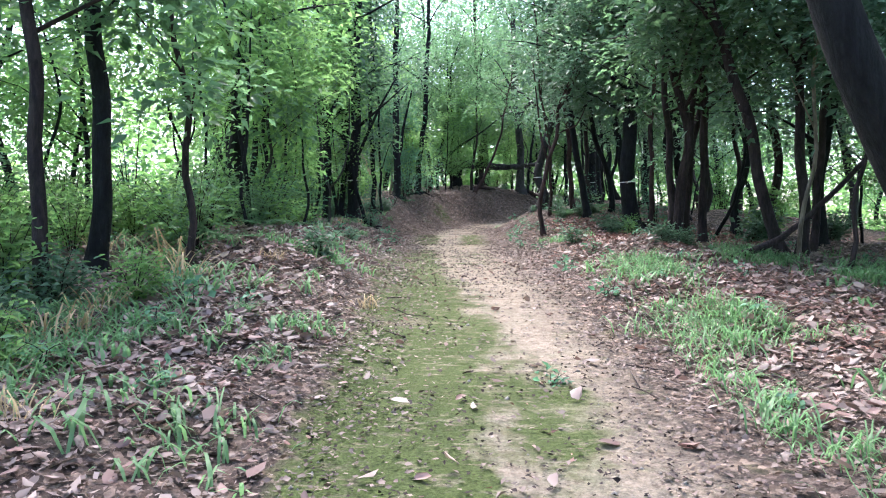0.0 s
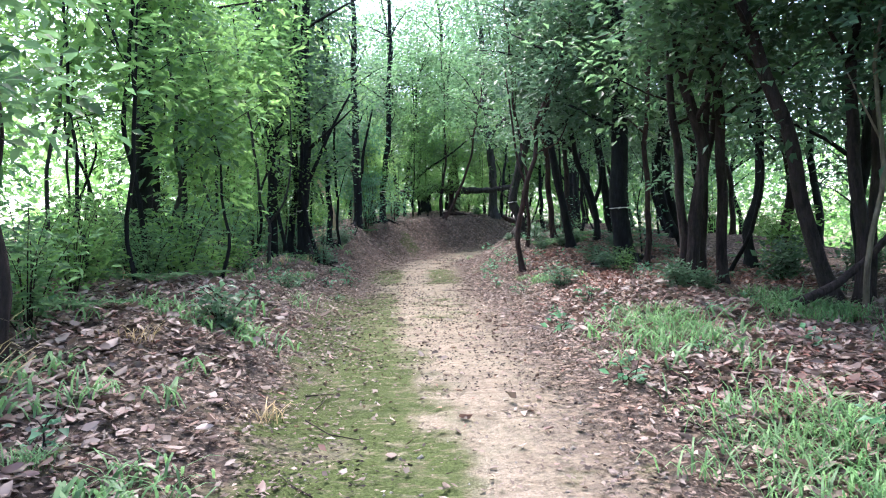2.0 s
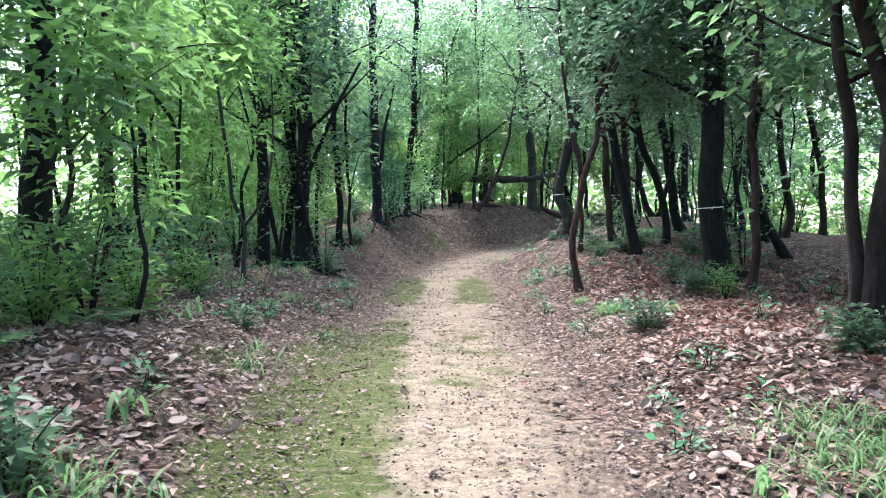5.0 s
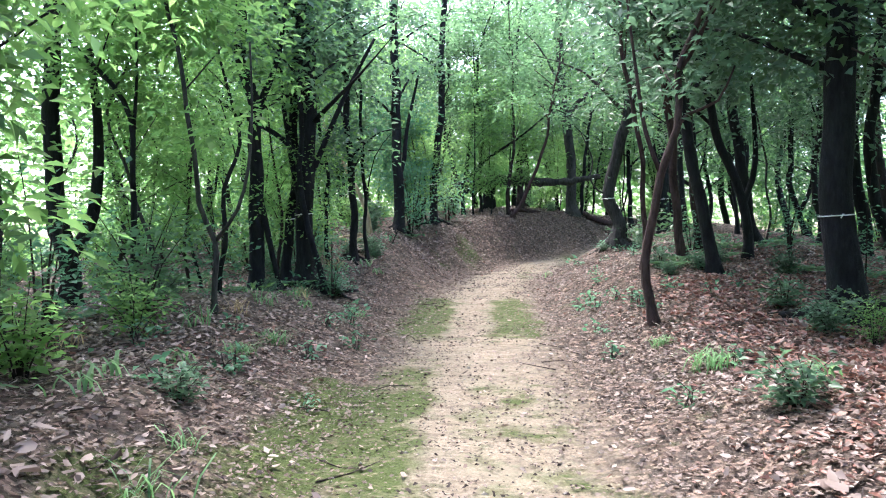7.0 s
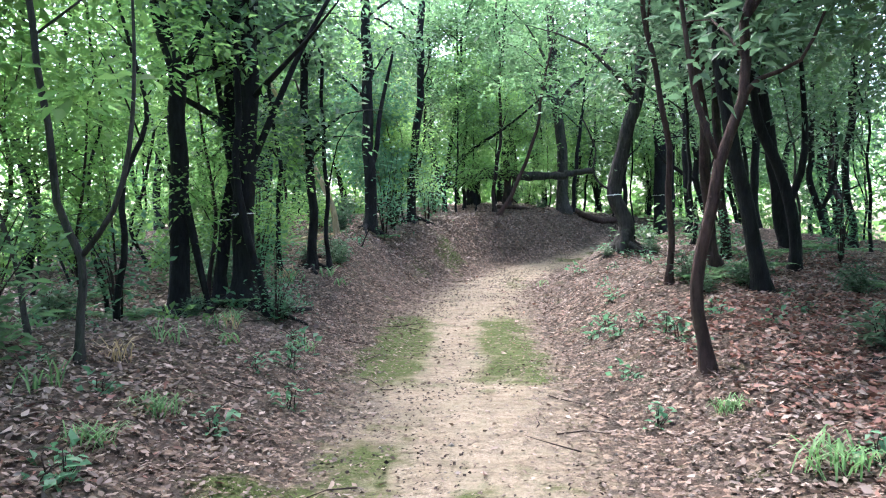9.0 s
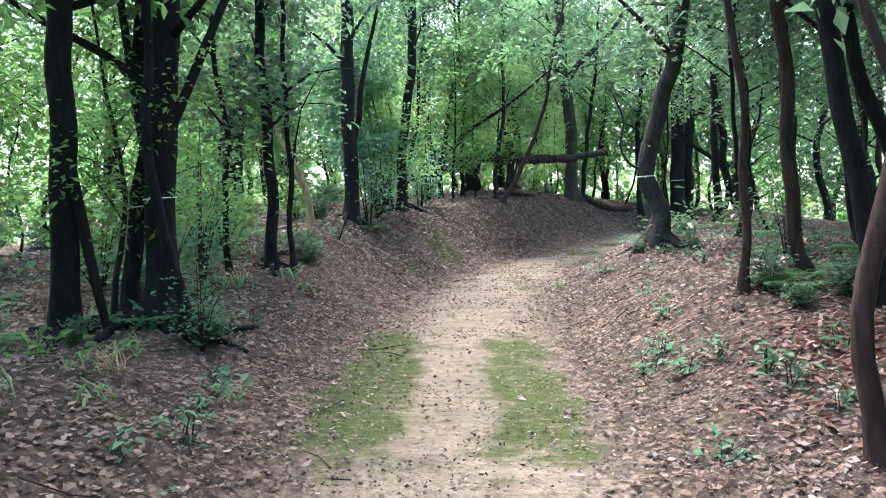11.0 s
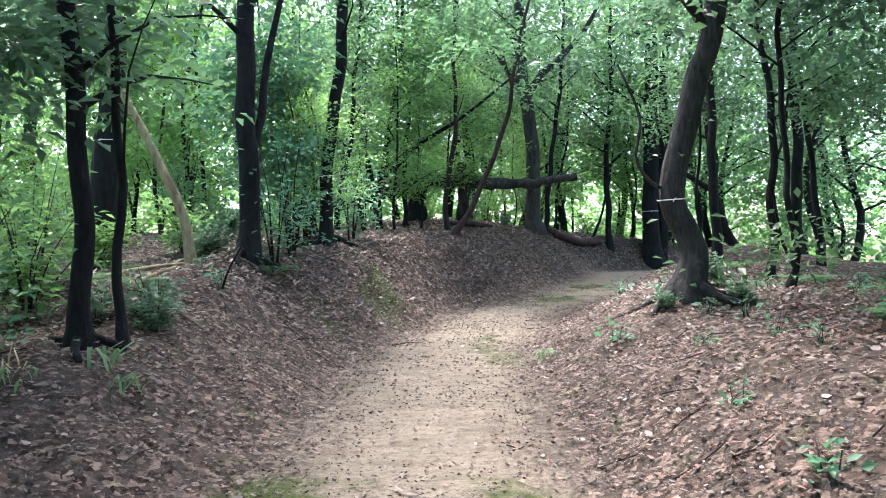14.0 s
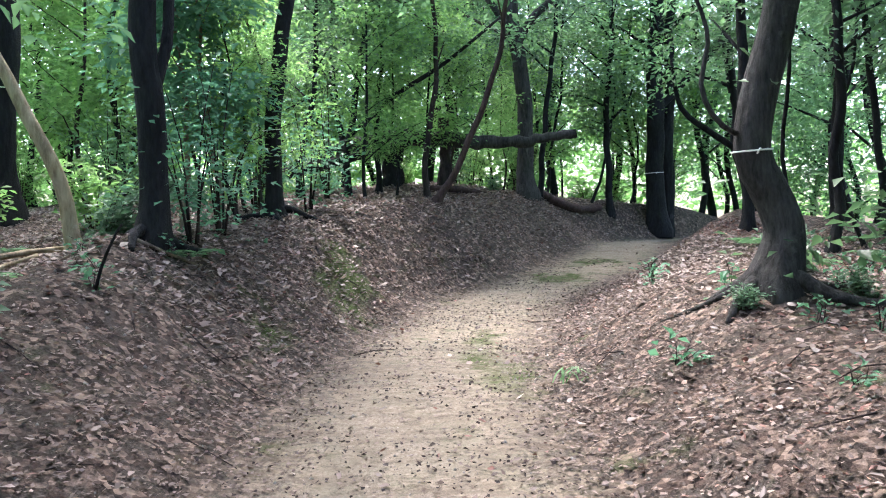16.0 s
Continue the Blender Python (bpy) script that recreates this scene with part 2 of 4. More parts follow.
grow = [0.2 * 1.28 ** k for k in range(25)]
xs = np.array(sorted([-a for a in grade(6.5, grow)] + list(np.arange(-6.4, 7.5, 0.1)) + grade(7.5, grow)))
ys = np.array(sorted([a for a in -np.array(grade(2.0, grow))] + list(np.arange(-1.9, 42.0, 0.1)) + grade(42.0, grow)))
X, Y = np.meshgrid(xs, ys)
Z = height(X, Y)
U = X - middle(Y)
sand_mask = smooth(-1.45, -0.75, U) * smooth(-1.45, -0.75, -U) * (0.55 + 0.45 * smooth(0.9, 0.3, np.abs(U)))
MOSS = ((-0.8, 0.3, 2.5, 7.2, 1.0), (0.3, 0.95, 3.6, 5.6, 0.75), (-0.2, 0.5, 5.9, 7.5, 0.85), (-0.85, 0.25, 7.0, 10.2, 0.85), (-0.4, 0.45, 7.6, 8.9, 0.65), (-1.1, 0.0, 9.8, 13.4, 0.95),
        (-1.25, -0.1, 13.2, 16.1, 1.0), (-0.7, -0.1, 16.0, 17.2, 0.7), (-1.8, -1.35, 12.2, 13.4, 0.8), (-0.8, -0.1, 18.9, 23.0, 0.95), (0.5, 1.15, 18.7, 22.7, 0.9), (0.2, 1.0, 12.5, 16.5, 0.35),
        (3.0, 3.9, 33.2, 34.2, 0.75), (4.2, 5.2, 35.2, 36.1, 0.7), (-0.3, 0.3, 29.7, 31.2, 0.75), (-0.85, -0.45, 27.7, 28.6, 0.65), (1.2, 1.8, 26.8, 29.8, 0.45))
moss_mask = np.maximum.reduce([m * patch(X, Y, x0, x1, y0, y1) for x0, x1, y0, y1, m in MOSS])
field_mask = np.maximum(smooth(9.0, 13.0, np.abs(X - 1.5)), smooth(46.0, 52.0, Y))


def sheet(name, pick):
    """The quads of the land that pick chooses, as one mesh."""
    r, c = X.shape
    idx = np.arange(r * c).reshape(r, c)
    quads = np.stack([idx[:-1, :-1], idx[:-1, 1:], idx[1:, 1:], idx[1:, :-1]], -1)[pick]
    used, faces = np.unique(quads, return_inverse=True)
    faces = faces.reshape(-1, 4)
    me = bpy.data.meshes.new(name)
    me.from_pydata(np.stack([X, Y, Z], -1).reshape(-1, 3)[used].tolist(), [], faces.tolist())
    for label, values in (("sand", sand_mask), ("moss", moss_mask), ("field", field_mask)):
        me.attributes.new(label, "FLOAT", "POINT").data.foreach_set("value", values.reshape(-1)[used].astype(np.float32))
    me.polygons.foreach_set("use_smooth", np.ones(len(faces), bool))
    me.materials.append(GROUND)
    return tagged(new(name, me), kind="structure")


on_path = (np.abs(U) < 1.35) & (Y > -3) & (Y < 44)
on_path = on_path[:-1, :-1]
tagged(sheet("ground", ~on_path), "forest floor of brown soil, dead leaves and moss", "ground")
tagged(sheet("path", on_path), "sandy dirt footpath with green moss in the wheel tracks", "path")


# ---- mesh helpers ----
def mesh_of(name, verts, faces, mat, soft=True):
    me = bpy.data.meshes.new(name)
    me.from_pydata(verts, [], faces)
    if soft:
        me.polygons.foreach_set("use_smooth", np.ones(len(faces), bool))
    me.materials.append(mat)
    return me


def part(name, me, parent, label=""):
    ob = new(name, me)
    ob.parent = parent
    if label:
        tagged(ob, label)
    return ob


def leaf_mesh(name, P, D, size, wide, mat, fold=0.18, seed=0, curl=0.0, oval=False):
    """Many small folded leaves: P their stems, D the ways they point, size their lengths."""
    r = np.random.default_rng(seed)
    n = len(P)
    D = D / np.maximum(np.linalg.norm(D, axis=1, keepdims=True), 1e-6)
    up = np.array([0, 0, 1.0]) + r.normal(0, 0.35, (n, 3))
    S = np.cross(D, up)
    S = S / np.maximum(np.linalg.norm(S, axis=1, keepdims=True), 1e-6)
    N = np.cross(S, D)
    s = np.asarray(size).reshape(-1, 1)
    torn = 1.0 if curl else 0.35
    one, two = (P + D * s * (0.45 + torn * r.uniform(-0.18, 0.18, (n, 1))) for _ in range(2))
    w, v = (s * wide * (1 + torn * r.uniform(-0.6, 0.5, (n, 1))) for _ in range(2))
    lift, drop = (N * s * fold * (1 + torn * r.uniform(-1.4, 0.6, (n, 1))) for _ in range(2))
    tip = P + D * s + N * s * curl * r.uniform(-0.3, 1.2, (n, 1))
    if oval:
        far_l, far_r = (P + D * s * (0.74 + 0.08 * r.uniform(-1, 1, (n, 1))) for _ in range(2))
        rows = [P, one - D * s * 0.17 + S * w * 0.9 + lift * 0.8, far_l + S * w * 0.75 + lift * (0.8 + curl), tip, far_r - S * v * 0.75 + drop * (0.8 + curl), two - D * s * 0.17 - S * v * 0.9 + drop * 0.8]
        turns = ((0, 3, 1), (1, 3, 2), (0, 5, 3), (5, 4, 3))
    else:
        rows, turns = [P, one + S * w + lift, tip, two - S * v + drop], ((0, 2, 1), (0, 3, 2))
    V = np.stack(rows, 1).reshape(-1, 3)
    me = bpy.data.meshes.new(name)
    me.vertices.add(len(V))
    me.vertices.foreach_set("co", V.astype(np.float32).reshape(-1))
    base = len(rows) * np.arange(n).reshape(-1, 1)
    T = np.concatenate([base + list(q) for q in turns], 1).reshape(-1)
    me.loops.add(len(T))
    me.loops.foreach_set("vertex_index", T.astype(np.int32))
    me.polygons.add(len(T) // 3)
    me.polygons.foreach_set("loop_start", (3 * np.arange(len(T) // 3)).astype(np.int32))
    me.update(calc_edges=True)
    me.materials.append(mat)
    return me


def curve_through(points, step):
    """A smooth line through control points."""
    p = np.array(points, float)
    p = np.vstack([2 * p[0] - p[1], p, 2 * p[-1] - p[-2]])
    out = []
    for i in range(1, len(p) - 2):
        k = max(2, int(np.linalg.norm(p[i + 1] - p[i]) / step))
        for t in np.arange(k) / k:
            out.append(0.5 * (2 * p[i] + (p[i + 1] - p[i - 1]) * t + (2 * p[i - 1] - 5 * p[i] + 4 * p[i + 1] - p[i + 2]) * t * t + (3 * p[i] - p[i - 1] - 3 * p[i + 1] + p[i + 2]) * t ** 3))
    out.append(p[-2])
    return np.array(out)


def tube(line, radii, sides=8, lobes=0.0, seed=0):
    """Vertices and faces of a tapering, slightly lumpy round stem along a line."""
    r = np.random.default_rng(seed)
    n = len(line)
    way = np.gradient(line, axis=0)
    way /= np.linalg.norm(way, axis=1, keepdims=True)
    side = np.cross(way, np.array([0.31, 0.95, 0.05]))
    side /= np.linalg.norm(side, axis=1, keepdims=True)
    other = np.cross(way, side)
    a = np.linspace(0, 2 * np.pi, sides, endpoint=False)
    turn = r.random(4) * 6.3
    s = np.linspace(0, 1, n).reshape(-1, 1)
    lump = 1 + 0.05 * np.sin(3 * a + turn[0] + 3 * s) + 0.04 * np.sin(2 * a + turn[1] - 5 * s) + r.normal(0, 0.018, (n, sides))
    if np.ndim(lobes):
        lump = lump + np.asarray(lobes).reshape(-1, 1) * (np.maximum(np.sin(5 * a + turn[2]), -0.3) + 0.6 * np.sin(3 * a + turn[3]))
    rad = np.asarray(radii).reshape(-1, 1) * lump
    V = line[:, None, :] + rad[..., None] * (np.cos(a)[None, :, None] * side[:, None, :] + np.sin(a)[None, :, None] * other[:, None, :])
    F = [(i * sides + j, i * sides + (j + 1) % sides, (i + 1) * sides + (j + 1) % sides, (i + 1) * sides + j) for i in range(n - 1) for j in range(sides)]
    F.append(tuple(range(sides))[::-1])
    F.append(tuple((n - 1) * sides + j for j in range(sides)))
    return V.reshape(-1, 3).tolist(), F


def join(tubes):
    V, F = [], []
    for v, f in tubes:
        k = len(V)
        V += v
        F += [tuple(i + k for i in q) for q in f]
    return V, F


def spray(r, centres, radius, count, size, flat=0.45):
    """Stems, ways and lengths of leaves in loose, flattish clumps about the centres."""
    n = len(centres)
    off = r.normal(0, 1, (n, count, 3)) * np.array([0.55, 0.55, 0.55 * flat]) * np.asarray(radius).reshape(-1, 1, 1)
    tilt = r.normal(0, 0.25, (n, 1, 2))
    off[..., 2] += (off[..., :2] * tilt).sum(-1)
    P = (np.asarray(centres)[:, None, :] + off).reshape(-1, 3)
    D = off / (np.linalg.norm(off, axis=-1, keepdims=True) + 1e-6) + r.normal(0, 0.6, off.shape)
    D[..., 2] = D[..., 2] * 0.5 - 0.25
    return P, D.reshape(-1, 3), size * (0.6 + 0.8 * r.random(n * count))


def clear_of_walk(P, D, s, low=2.9):
    """Keeps the space over the path free of leaves."""
    u = np.abs(P[:, 0] - middle(P[:, 1]))
    over = P[:, 2] - height(P[:, 0], P[:, 1])
    keep = ~((u < 2.0) & (over < low + 0.5)) & ~((u < 2.2) & (over < 1.9))
    chance = (np.sin(P[:, 0] * 127.1 + P[:, 1] * 311.7 + P[:, 2] * 74.7) * 43758.5) % 1.0
    keep &= ~((u < 2.4) & (P[:, 1] < 32) & (chance > 0.35))
    return P[keep], D[keep], s[keep]


def tree(x, y, d, points, tall, label, mat=None, leaves=None, crown=(3.0, 30, 1.6), clump=(0.56, 68, 0.14), roots=0.5, limbs=None, tie=None, seed=0, group="", forks=(), fork_share=0.72):
    """A tree at (x, y): points (height, dx, dy) lead its trunk, crown is (lowest leaf, clumps, reach)."""
    mat, leaves = mat or BARK_DARK, leaves or LEAF_MID
    r = np.random.default_rng(seed + int(abs(x) * 100 + abs(y) * 1000))
    z0 = g(x, y)
    top = tagged(new("tree"), label, "tree", group)
    top.location = (x, y, z0)
    last = points[-1] if points else (0, 0, 0)
    prev = points[-2] if len(points) > 1 else (0, 0, 0)
    lean = [(last[k] - prev[k]) / max(last[0] - prev[0], 0.3) for k in (1, 2)]
    ctrl = [(0, 0, -0.25), (0, 0, 0)] + [(b, c, a) for a, b, c in points]
    if tall > last[0] + 0.5:
        up = tall - last[0]
        ctrl += [(last[1] + lean[0] * up * 0.3 + r.normal(0, 0.08), last[2] + lean[1] * up * 0.3 + r.normal(0, 0.08), last[0] + up * 0.5),
                 (last[1] + lean[0] * up * 0.45 + r.normal(0, 0.2), last[2] + lean[1] * up * 0.45 + r.normal(0, 0.2), tall)]
    line = curve_through(ctrl, (0.16 if d > 0.15 else 0.22) if group != "trees of the wood" else 0.45)
    wob = 0.018 + 0.03 * min(1, 0.08 / d)
    h = line[:, 2]
    line[:, 0] += wob * np.sin(h * 2.1 + r.random() * 6) + 0.5 * wob * np.sin(h * 5.3 + r.random() * 6)
    line[:, 1] += wob * np.sin(h * 1.9 + r.random() * 6)
    share = np.clip(h / tall, 0, 1)
    radii = 0.43 * d * (1 - 0.78 * share ** 1.2) * (1 + roots * np.exp(-np.maximum(h, 0) / (0.42 * d + 0.04)))
    for k in range(int(roots * 6) if roots > 0.6 else 0):
        a = k * 6.28 / int(roots * 6) + r.random() * 0.6
        far_out = d * r.uniform(1.4, 2.9)
        pts = []
        for q in (0.25, 0.6, 1.0):
            px, py = math.cos(a + 0.4 * q) * far_out * q, math.sin(a + 0.4 * q) * far_out * q
            pts.append((px, py, g(x + px, y + py) - z0 + 0.45 * d * (1 - q) ** 1.4 + 0.01))
        l = curve_through([(0, 0, 0.55 * d)] + pts, 0.08)
        part("root", mesh_of("root", *tube(l, np.linspace(d * 0.24, 0.025, len(l)), 8, seed=k), mat), top)
    tubes = [tube(line, radii, 8 if d <= 0.15 or group == "trees of the wood" else 14, roots * 0.26 * np.exp(-np.maximum(h, 0) / (0.8 * d)) + 0.015, seed)]
    part("trunk", mesh_of("trunk", *join(tubes), mat), top)

    def at(hh):
        i = int(np.argmin(np.abs(h - hh)))
        return line[i], radii[i]
    ends = []
    for start, *way in forks:
        p, rad = at(start)
        pts = [p] + [np.array(w, float) for w in way]
        l = curve_through(pts, 0.2)
        part("limb", mesh_of("limb", *tube(l, np.linspace(rad * fork_share, rad * fork_share * 0.45, len(l)), 9, seed=seed + 3), mat), top)
        ends.append(l[-1])
    low, clumps, reach = crown
    clumps = int(clumps * 1.25)
    if clumps:
        count = limbs if limbs is not None else max(5, clumps // 5)
        centres = []
        for k in range(count):
            hh = low + (tall - low) * (k + r.random()) / count
            p, rad = at(min(hh * 0.93, tall * 0.97))
            ang = r.random() * 2 * np.pi
            way = np.array([math.cos(ang), math.sin(ang), 0.25 + 0.5 * r.random()])
            long = reach * (0.6 + 0.7 * r.random()) * (1.1 - 0.5 * hh / tall)
            tip = p + way * long
            bend = p + way * long * 0.5 + np.array([0, 0, 0.12 * long]) + r.normal(0, 0.06, 3) * long
            l = curve_through([p, bend, tip], 0.5)
            w = max(0.008, min(rad * 0.45, 0.035 * long / 1.5))
            part("limb", mesh_of("limb", *tube(l, np.linspace(w, 0.004, len(l)), 4, seed=k), mat), top)
            for q in np.linspace(0.35, 1.05, max(2, clumps // count)):
                i = min(len(l) - 1, int(q * (len(l) - 1)))
                centres.append(l[i] + r.normal(0, 0.22 * reach, 3) * (1, 1, 0.6))
        for e in ends:
            for _ in range(4):
                centres.append(e + r.normal(0, 0.5, 3))
        P, D, s = spray(r, centres, clump[0], clump[1], clump[2])
        P, D, s = clear_of_walk(P + np.array([x, y, z0]), D, s)
        part("crown", leaf_mesh("crown", P - np.array([x, y, z0]), D, s, 0.24, leaves, seed=seed), top)
    if tie:
        p, rad = at(tie)
        a = np.linspace(0, 2 * np.pi, 25)[:-1]
        ring = np.stack([p[0] + (rad * 1.06 + 0.006) * np.cos(a), p[1] + (rad * 1.06 + 0.006) * np.sin(a), p[2] + 0.012 * np.sin(a + 1)], 1)
        loop = np.vstack([ring, ring[:2]])
        tubes = [tube(loop, np.full(len(loop), 0.0065), 6)]
        k0 = ring[18]
        tubes.append(tube(curve_through([k0, k0 + (-0.02, -0.02, 0.01), k0 + (-0.05, -0.03, -0.03)], 0.02), 0.007 * np.ones(5)[:len(curve_through([k0, k0 + (-0.02, -0.02, 0.01), k0 + (-0.05, -0.03, -0.03)], 0.02))], 5))
        part("tie_cord", mesh_of("tie_cord", *join(tubes), m_rope), top, "thin white cord tied round the trunk")
    return top


# ---- the trees along the walk ----
DARK_TREE = "dark-barked broadleaf tree with green leaves beside the path"
THIN_TREE = "slender dark-stemmed young tree on the forest floor"
BROWN_TREE = "slender reddish-brown barked tree among dead leaves"
TIED = "straight dark trunk with a white cord tied round it"

r_st = np.random.default_rng(77)
# right of the walk
tree(3.84, 5.15, 0.46, [(0.7, -0.29, 0), (1.25, -0.58, 0), (1.78, -0.86, 0), (2.15, -1.02, 0), (3.6, -1.6, 0)], 8, "thick dark trunk leaning over the path", BARK_DARK, LEAF_DEEP, (4.4, 40, 2.0), seed=1)
tree(3.89, 12.5, 0.19, [(0.74, 0.05, 0), (1.63, 0.15, 0), (2.4, 0.0, 0), (3.12, -0.17, 0)], 9, BROWN_TREE, BARK_BROWN, LEAF_DEEP, (2.1, 60, 1.8), seed=2, group="clump of brown trunks",
     forks=((1.7, (0.25, 0.05, 2.4), (0.4, 0.1, 3.4)),))
tree(3.78, 12.62, 0.14, [(1.16, -0.01, 0), (1.93, -0.01, 0), (2.64, -0.08, 0), (3.12, -0.12, 0)], 9, BROWN_TREE, BARK_BROWN, LEAF_MID, (2.2, 40, 1.8), seed=3, group="clump of brown trunks")
tree(4.32, 12.7, 0.17, [(0.88, 0.04, 0), (1.85, 0.08, 0), (3.19, 0.0, 0)], 8.5, BROWN_TREE, BARK_BROWN, LEAF_BLUE, (2.1, 48, 1.8), seed=4, group="clump of brown trunks")
tree(4.06, 12.78, 0.15, [(1.0, 0.1, 0), (1.58, 0.16, 0), (2.55, 0.29, 0), (3.16, 0.32, 0)], 8.5, BROWN_TREE, BARK_BROWN, LEAF_DEEP, (2.3, 36, 1.7), seed=24, group="clump of brown trunks")
tree(4.93, 10.9, 0.21, [(0.73, -0.28, 0), (1.97, -0.6, 0), (2.97, -0.88, 0)], 8, "brown trunk leaning steeply over the leaf litter", BARK_BROWN, LEAF_DEEP, (2.3, 45, 1.8), seed=5)
tree(5.1, 10.75, 0.17, [(1.08, -0.01, 0), (2.43, -0.03, 0), (3.32, 0.0, 0)], 8.5, DARK_TREE, BARK_BROWN, LEAF_DEEP, (2.3, 45, 1.8), seed=6)
tree(5.55, 11.3, 0.14, [(1.5, 0.06, 0), (2.48, 0.17, 0), (3.37, 0.23, 0)], 8.5, BROWN_TREE, BARK_BROWN, LEAF_BLUE, (2.1, 40, 1.6), seed=25)
tree(4.76, 10.1, 0.075, [(0.3, 0.02, 0), (0.82, 0.11, 0), (1.77, 0.17, 0), (2.58, 0.13, 0), (3.13, 0.33, 0)], 6, "thin pale crooked sapling beside a darker trunk", BARK_TAN, LEAF_BLUE, (2.3, 24, 1.2), seed=7,
     forks=((1.75, (0.0, 0, 2.2), (-0.14, 0, 2.5)),), fork_share=0.5)
tree(5.15, 9.5, 0.075, [(0.4, 0.07, 0), (0.84, 0.05, 0), (1.59, 0.14, 0), (2.6, 0.05, 0)], 6, "thin wavy brown sapling in the grass", BARK_BROWN, LEAF_BLUE, (1.8, 28, 1.2), seed=8)
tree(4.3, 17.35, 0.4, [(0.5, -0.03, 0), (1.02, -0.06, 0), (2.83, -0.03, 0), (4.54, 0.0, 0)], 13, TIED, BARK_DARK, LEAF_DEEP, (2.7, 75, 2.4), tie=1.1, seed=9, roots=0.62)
tree(4.5, 16.6, 0.13, [(0.8, 0.03, 0), (1.64, 0.08, 0), (2.98, 0.1, 0), (4.32, 0.1, 0)], 9, BROWN_TREE, BARK_RED, LEAF_DEEP, (2.6, 45, 1.8), seed=10)
tree(2.4, 18.0, 0.13, [(0.5, -0.05, 0), (0.95, -0.03, 0), (1.35, 0.0, 0), (1.76, 0.07, 0), (2.3, 0.26, 0), (2.95, 0.34, 0), (3.5, 0.58, 0)], 6.5, "slender crooked brown tree forking above the path edge", BARK_RED, LEAF_BLUE, (2.7, 40, 1.5), seed=11,
     forks=((1.75, (-0.05, 0.1, 2.3), (-0.12, 0.2, 3.0), (-0.25, 0.2, 4.2)), (2.9, (0.62, 0.1, 3.4), (0.9, 0.2, 4.2)), (2.3, (0.4, -0.1, 2.45), (0.75, -0.1, 2.6), (0.95, -0.1, 3.0))), fork_share=0.6)
tree(4.02, 21.0, 0.23, [(0.35, -0.02, 0), (0.75, -0.1, 0), (1.66, -0.31, 0), (2.41, -0.45, 0), (3.46, -0.5, 0)], 11, DARK_TREE, BARK_DARK, LEAF_DEEP, (2.8, 55, 2.0), seed=12)
tree(4.66, 24.2, 0.18, [(1.68, -0.05, 0), (2.85, -0.16, 0), (4.21, -0.23, 0)], 10, DARK_TREE, BARK_BROWN, LEAF_BLUE, (2.7, 50, 2.0), seed=26)
tree(3.08, 21.6, 0.11, [(0.5, 0.03, 0), (1.25, -0.02, 0), (2.0, -0.1, 0), (2.45, -0.14, 0), (3.65, -0.28, 0)], 8, BROWN_TREE, BARK_RED, LEAF_BLUE, (2.9, 30, 1.5), seed=13)
tree(3.85, 22.1, 0.17, [(0.4, -0.06, 0), (0.8, -0.1, 0), (1.42, -0.18, 0), (2.39, -0.24, 0), (3.7, -0.3, 0)], 9, DARK_TREE, BARK_RED, LEAF_BLUE, (2.4, 50, 1.8), seed=14)
tree(4.95, 22.2, 0.2, [(0.8, -0.06, 0), (1.6, -0.3, 0), (2.6, -0.55, 0)], 9, "forked dark trunk among fern and dead leaves", BARK_DARK, LEAF_BLUE, (2.2, 60, 2.0), seed=15, forks=((0.9, (0.15, 0, 1.7), (0.1, 0, 3.2)),))
tree(3.47, 26.55, 0.33, [(0.26, 0.04, 0), (0.5, 0.05, 0), (0.81, -0.07, 0), (1.08, -0.15, 0), (1.6, -0.06, 0), (2.0, 0.07, 0), (2.5, 0.18, 0), (3.34, 0.36, 0)], 12, "curved grey-barked tree with spreading roots and a white cord", BARK_GREY, LEAF_DEEP, (3.2, 60, 2.3), tie=1.13, seed=16, roots=0.76,
     forks=((1.18, (-0.3, 0, 1.22), (-0.47, 0, 1.36), (-0.56, 0, 1.6), (-0.5, 0, 1.9), (-0.55, 0, 2.15), (-0.75, 0, 2.6)), (0.2, (-0.2, 0.1, 0.04), (-0.42, 0.28, -0.13), (-0.7, 0.54, -0.3)), (0.2, (0.3, -0.05, 0.05), (0.65, -0.08, 0.01), (0.9, -0.02, -0.05))), fork_share=0.2)
tree(3.72, 26.75, 0.045, [(1.0, 0.04, 0), (2.2, 0.0, 0), (3.2, 0.05, 0)], 6, THIN_TREE, BARK_DARK, LEAF_BLUE, (2.6, 14, 1.0), seed=28, roots=0.2)
tree(6.24, 25.4, 0.28, [(0.6, -0.16, 0), (1.2, -0.22, 0), (2.6, -0.42, 0)], 12, DARK_TREE, BARK_DARK, LEAF_DEEP, (3.0, 60, 2.2), seed=17)
tree(5.1, 27.3, 0.1, [(0.6, 0.08, 0), (1.2, -0.1, 0), (2.6, -0.1, 0)], 9, DARK_TREE, BARK_DARK, LEAF_BLUE, (2.6, 60, 2.0), seed=18)
tree(7.0, 34.0, 0.25, [(1.2, -0.04, 0), (2.5, -0.08, 0), (4.1, -0.11, 0)], 12, DARK_TREE, BARK_DARK, LEAF_DEEP, (3.0, 70, 2.2), seed=19)
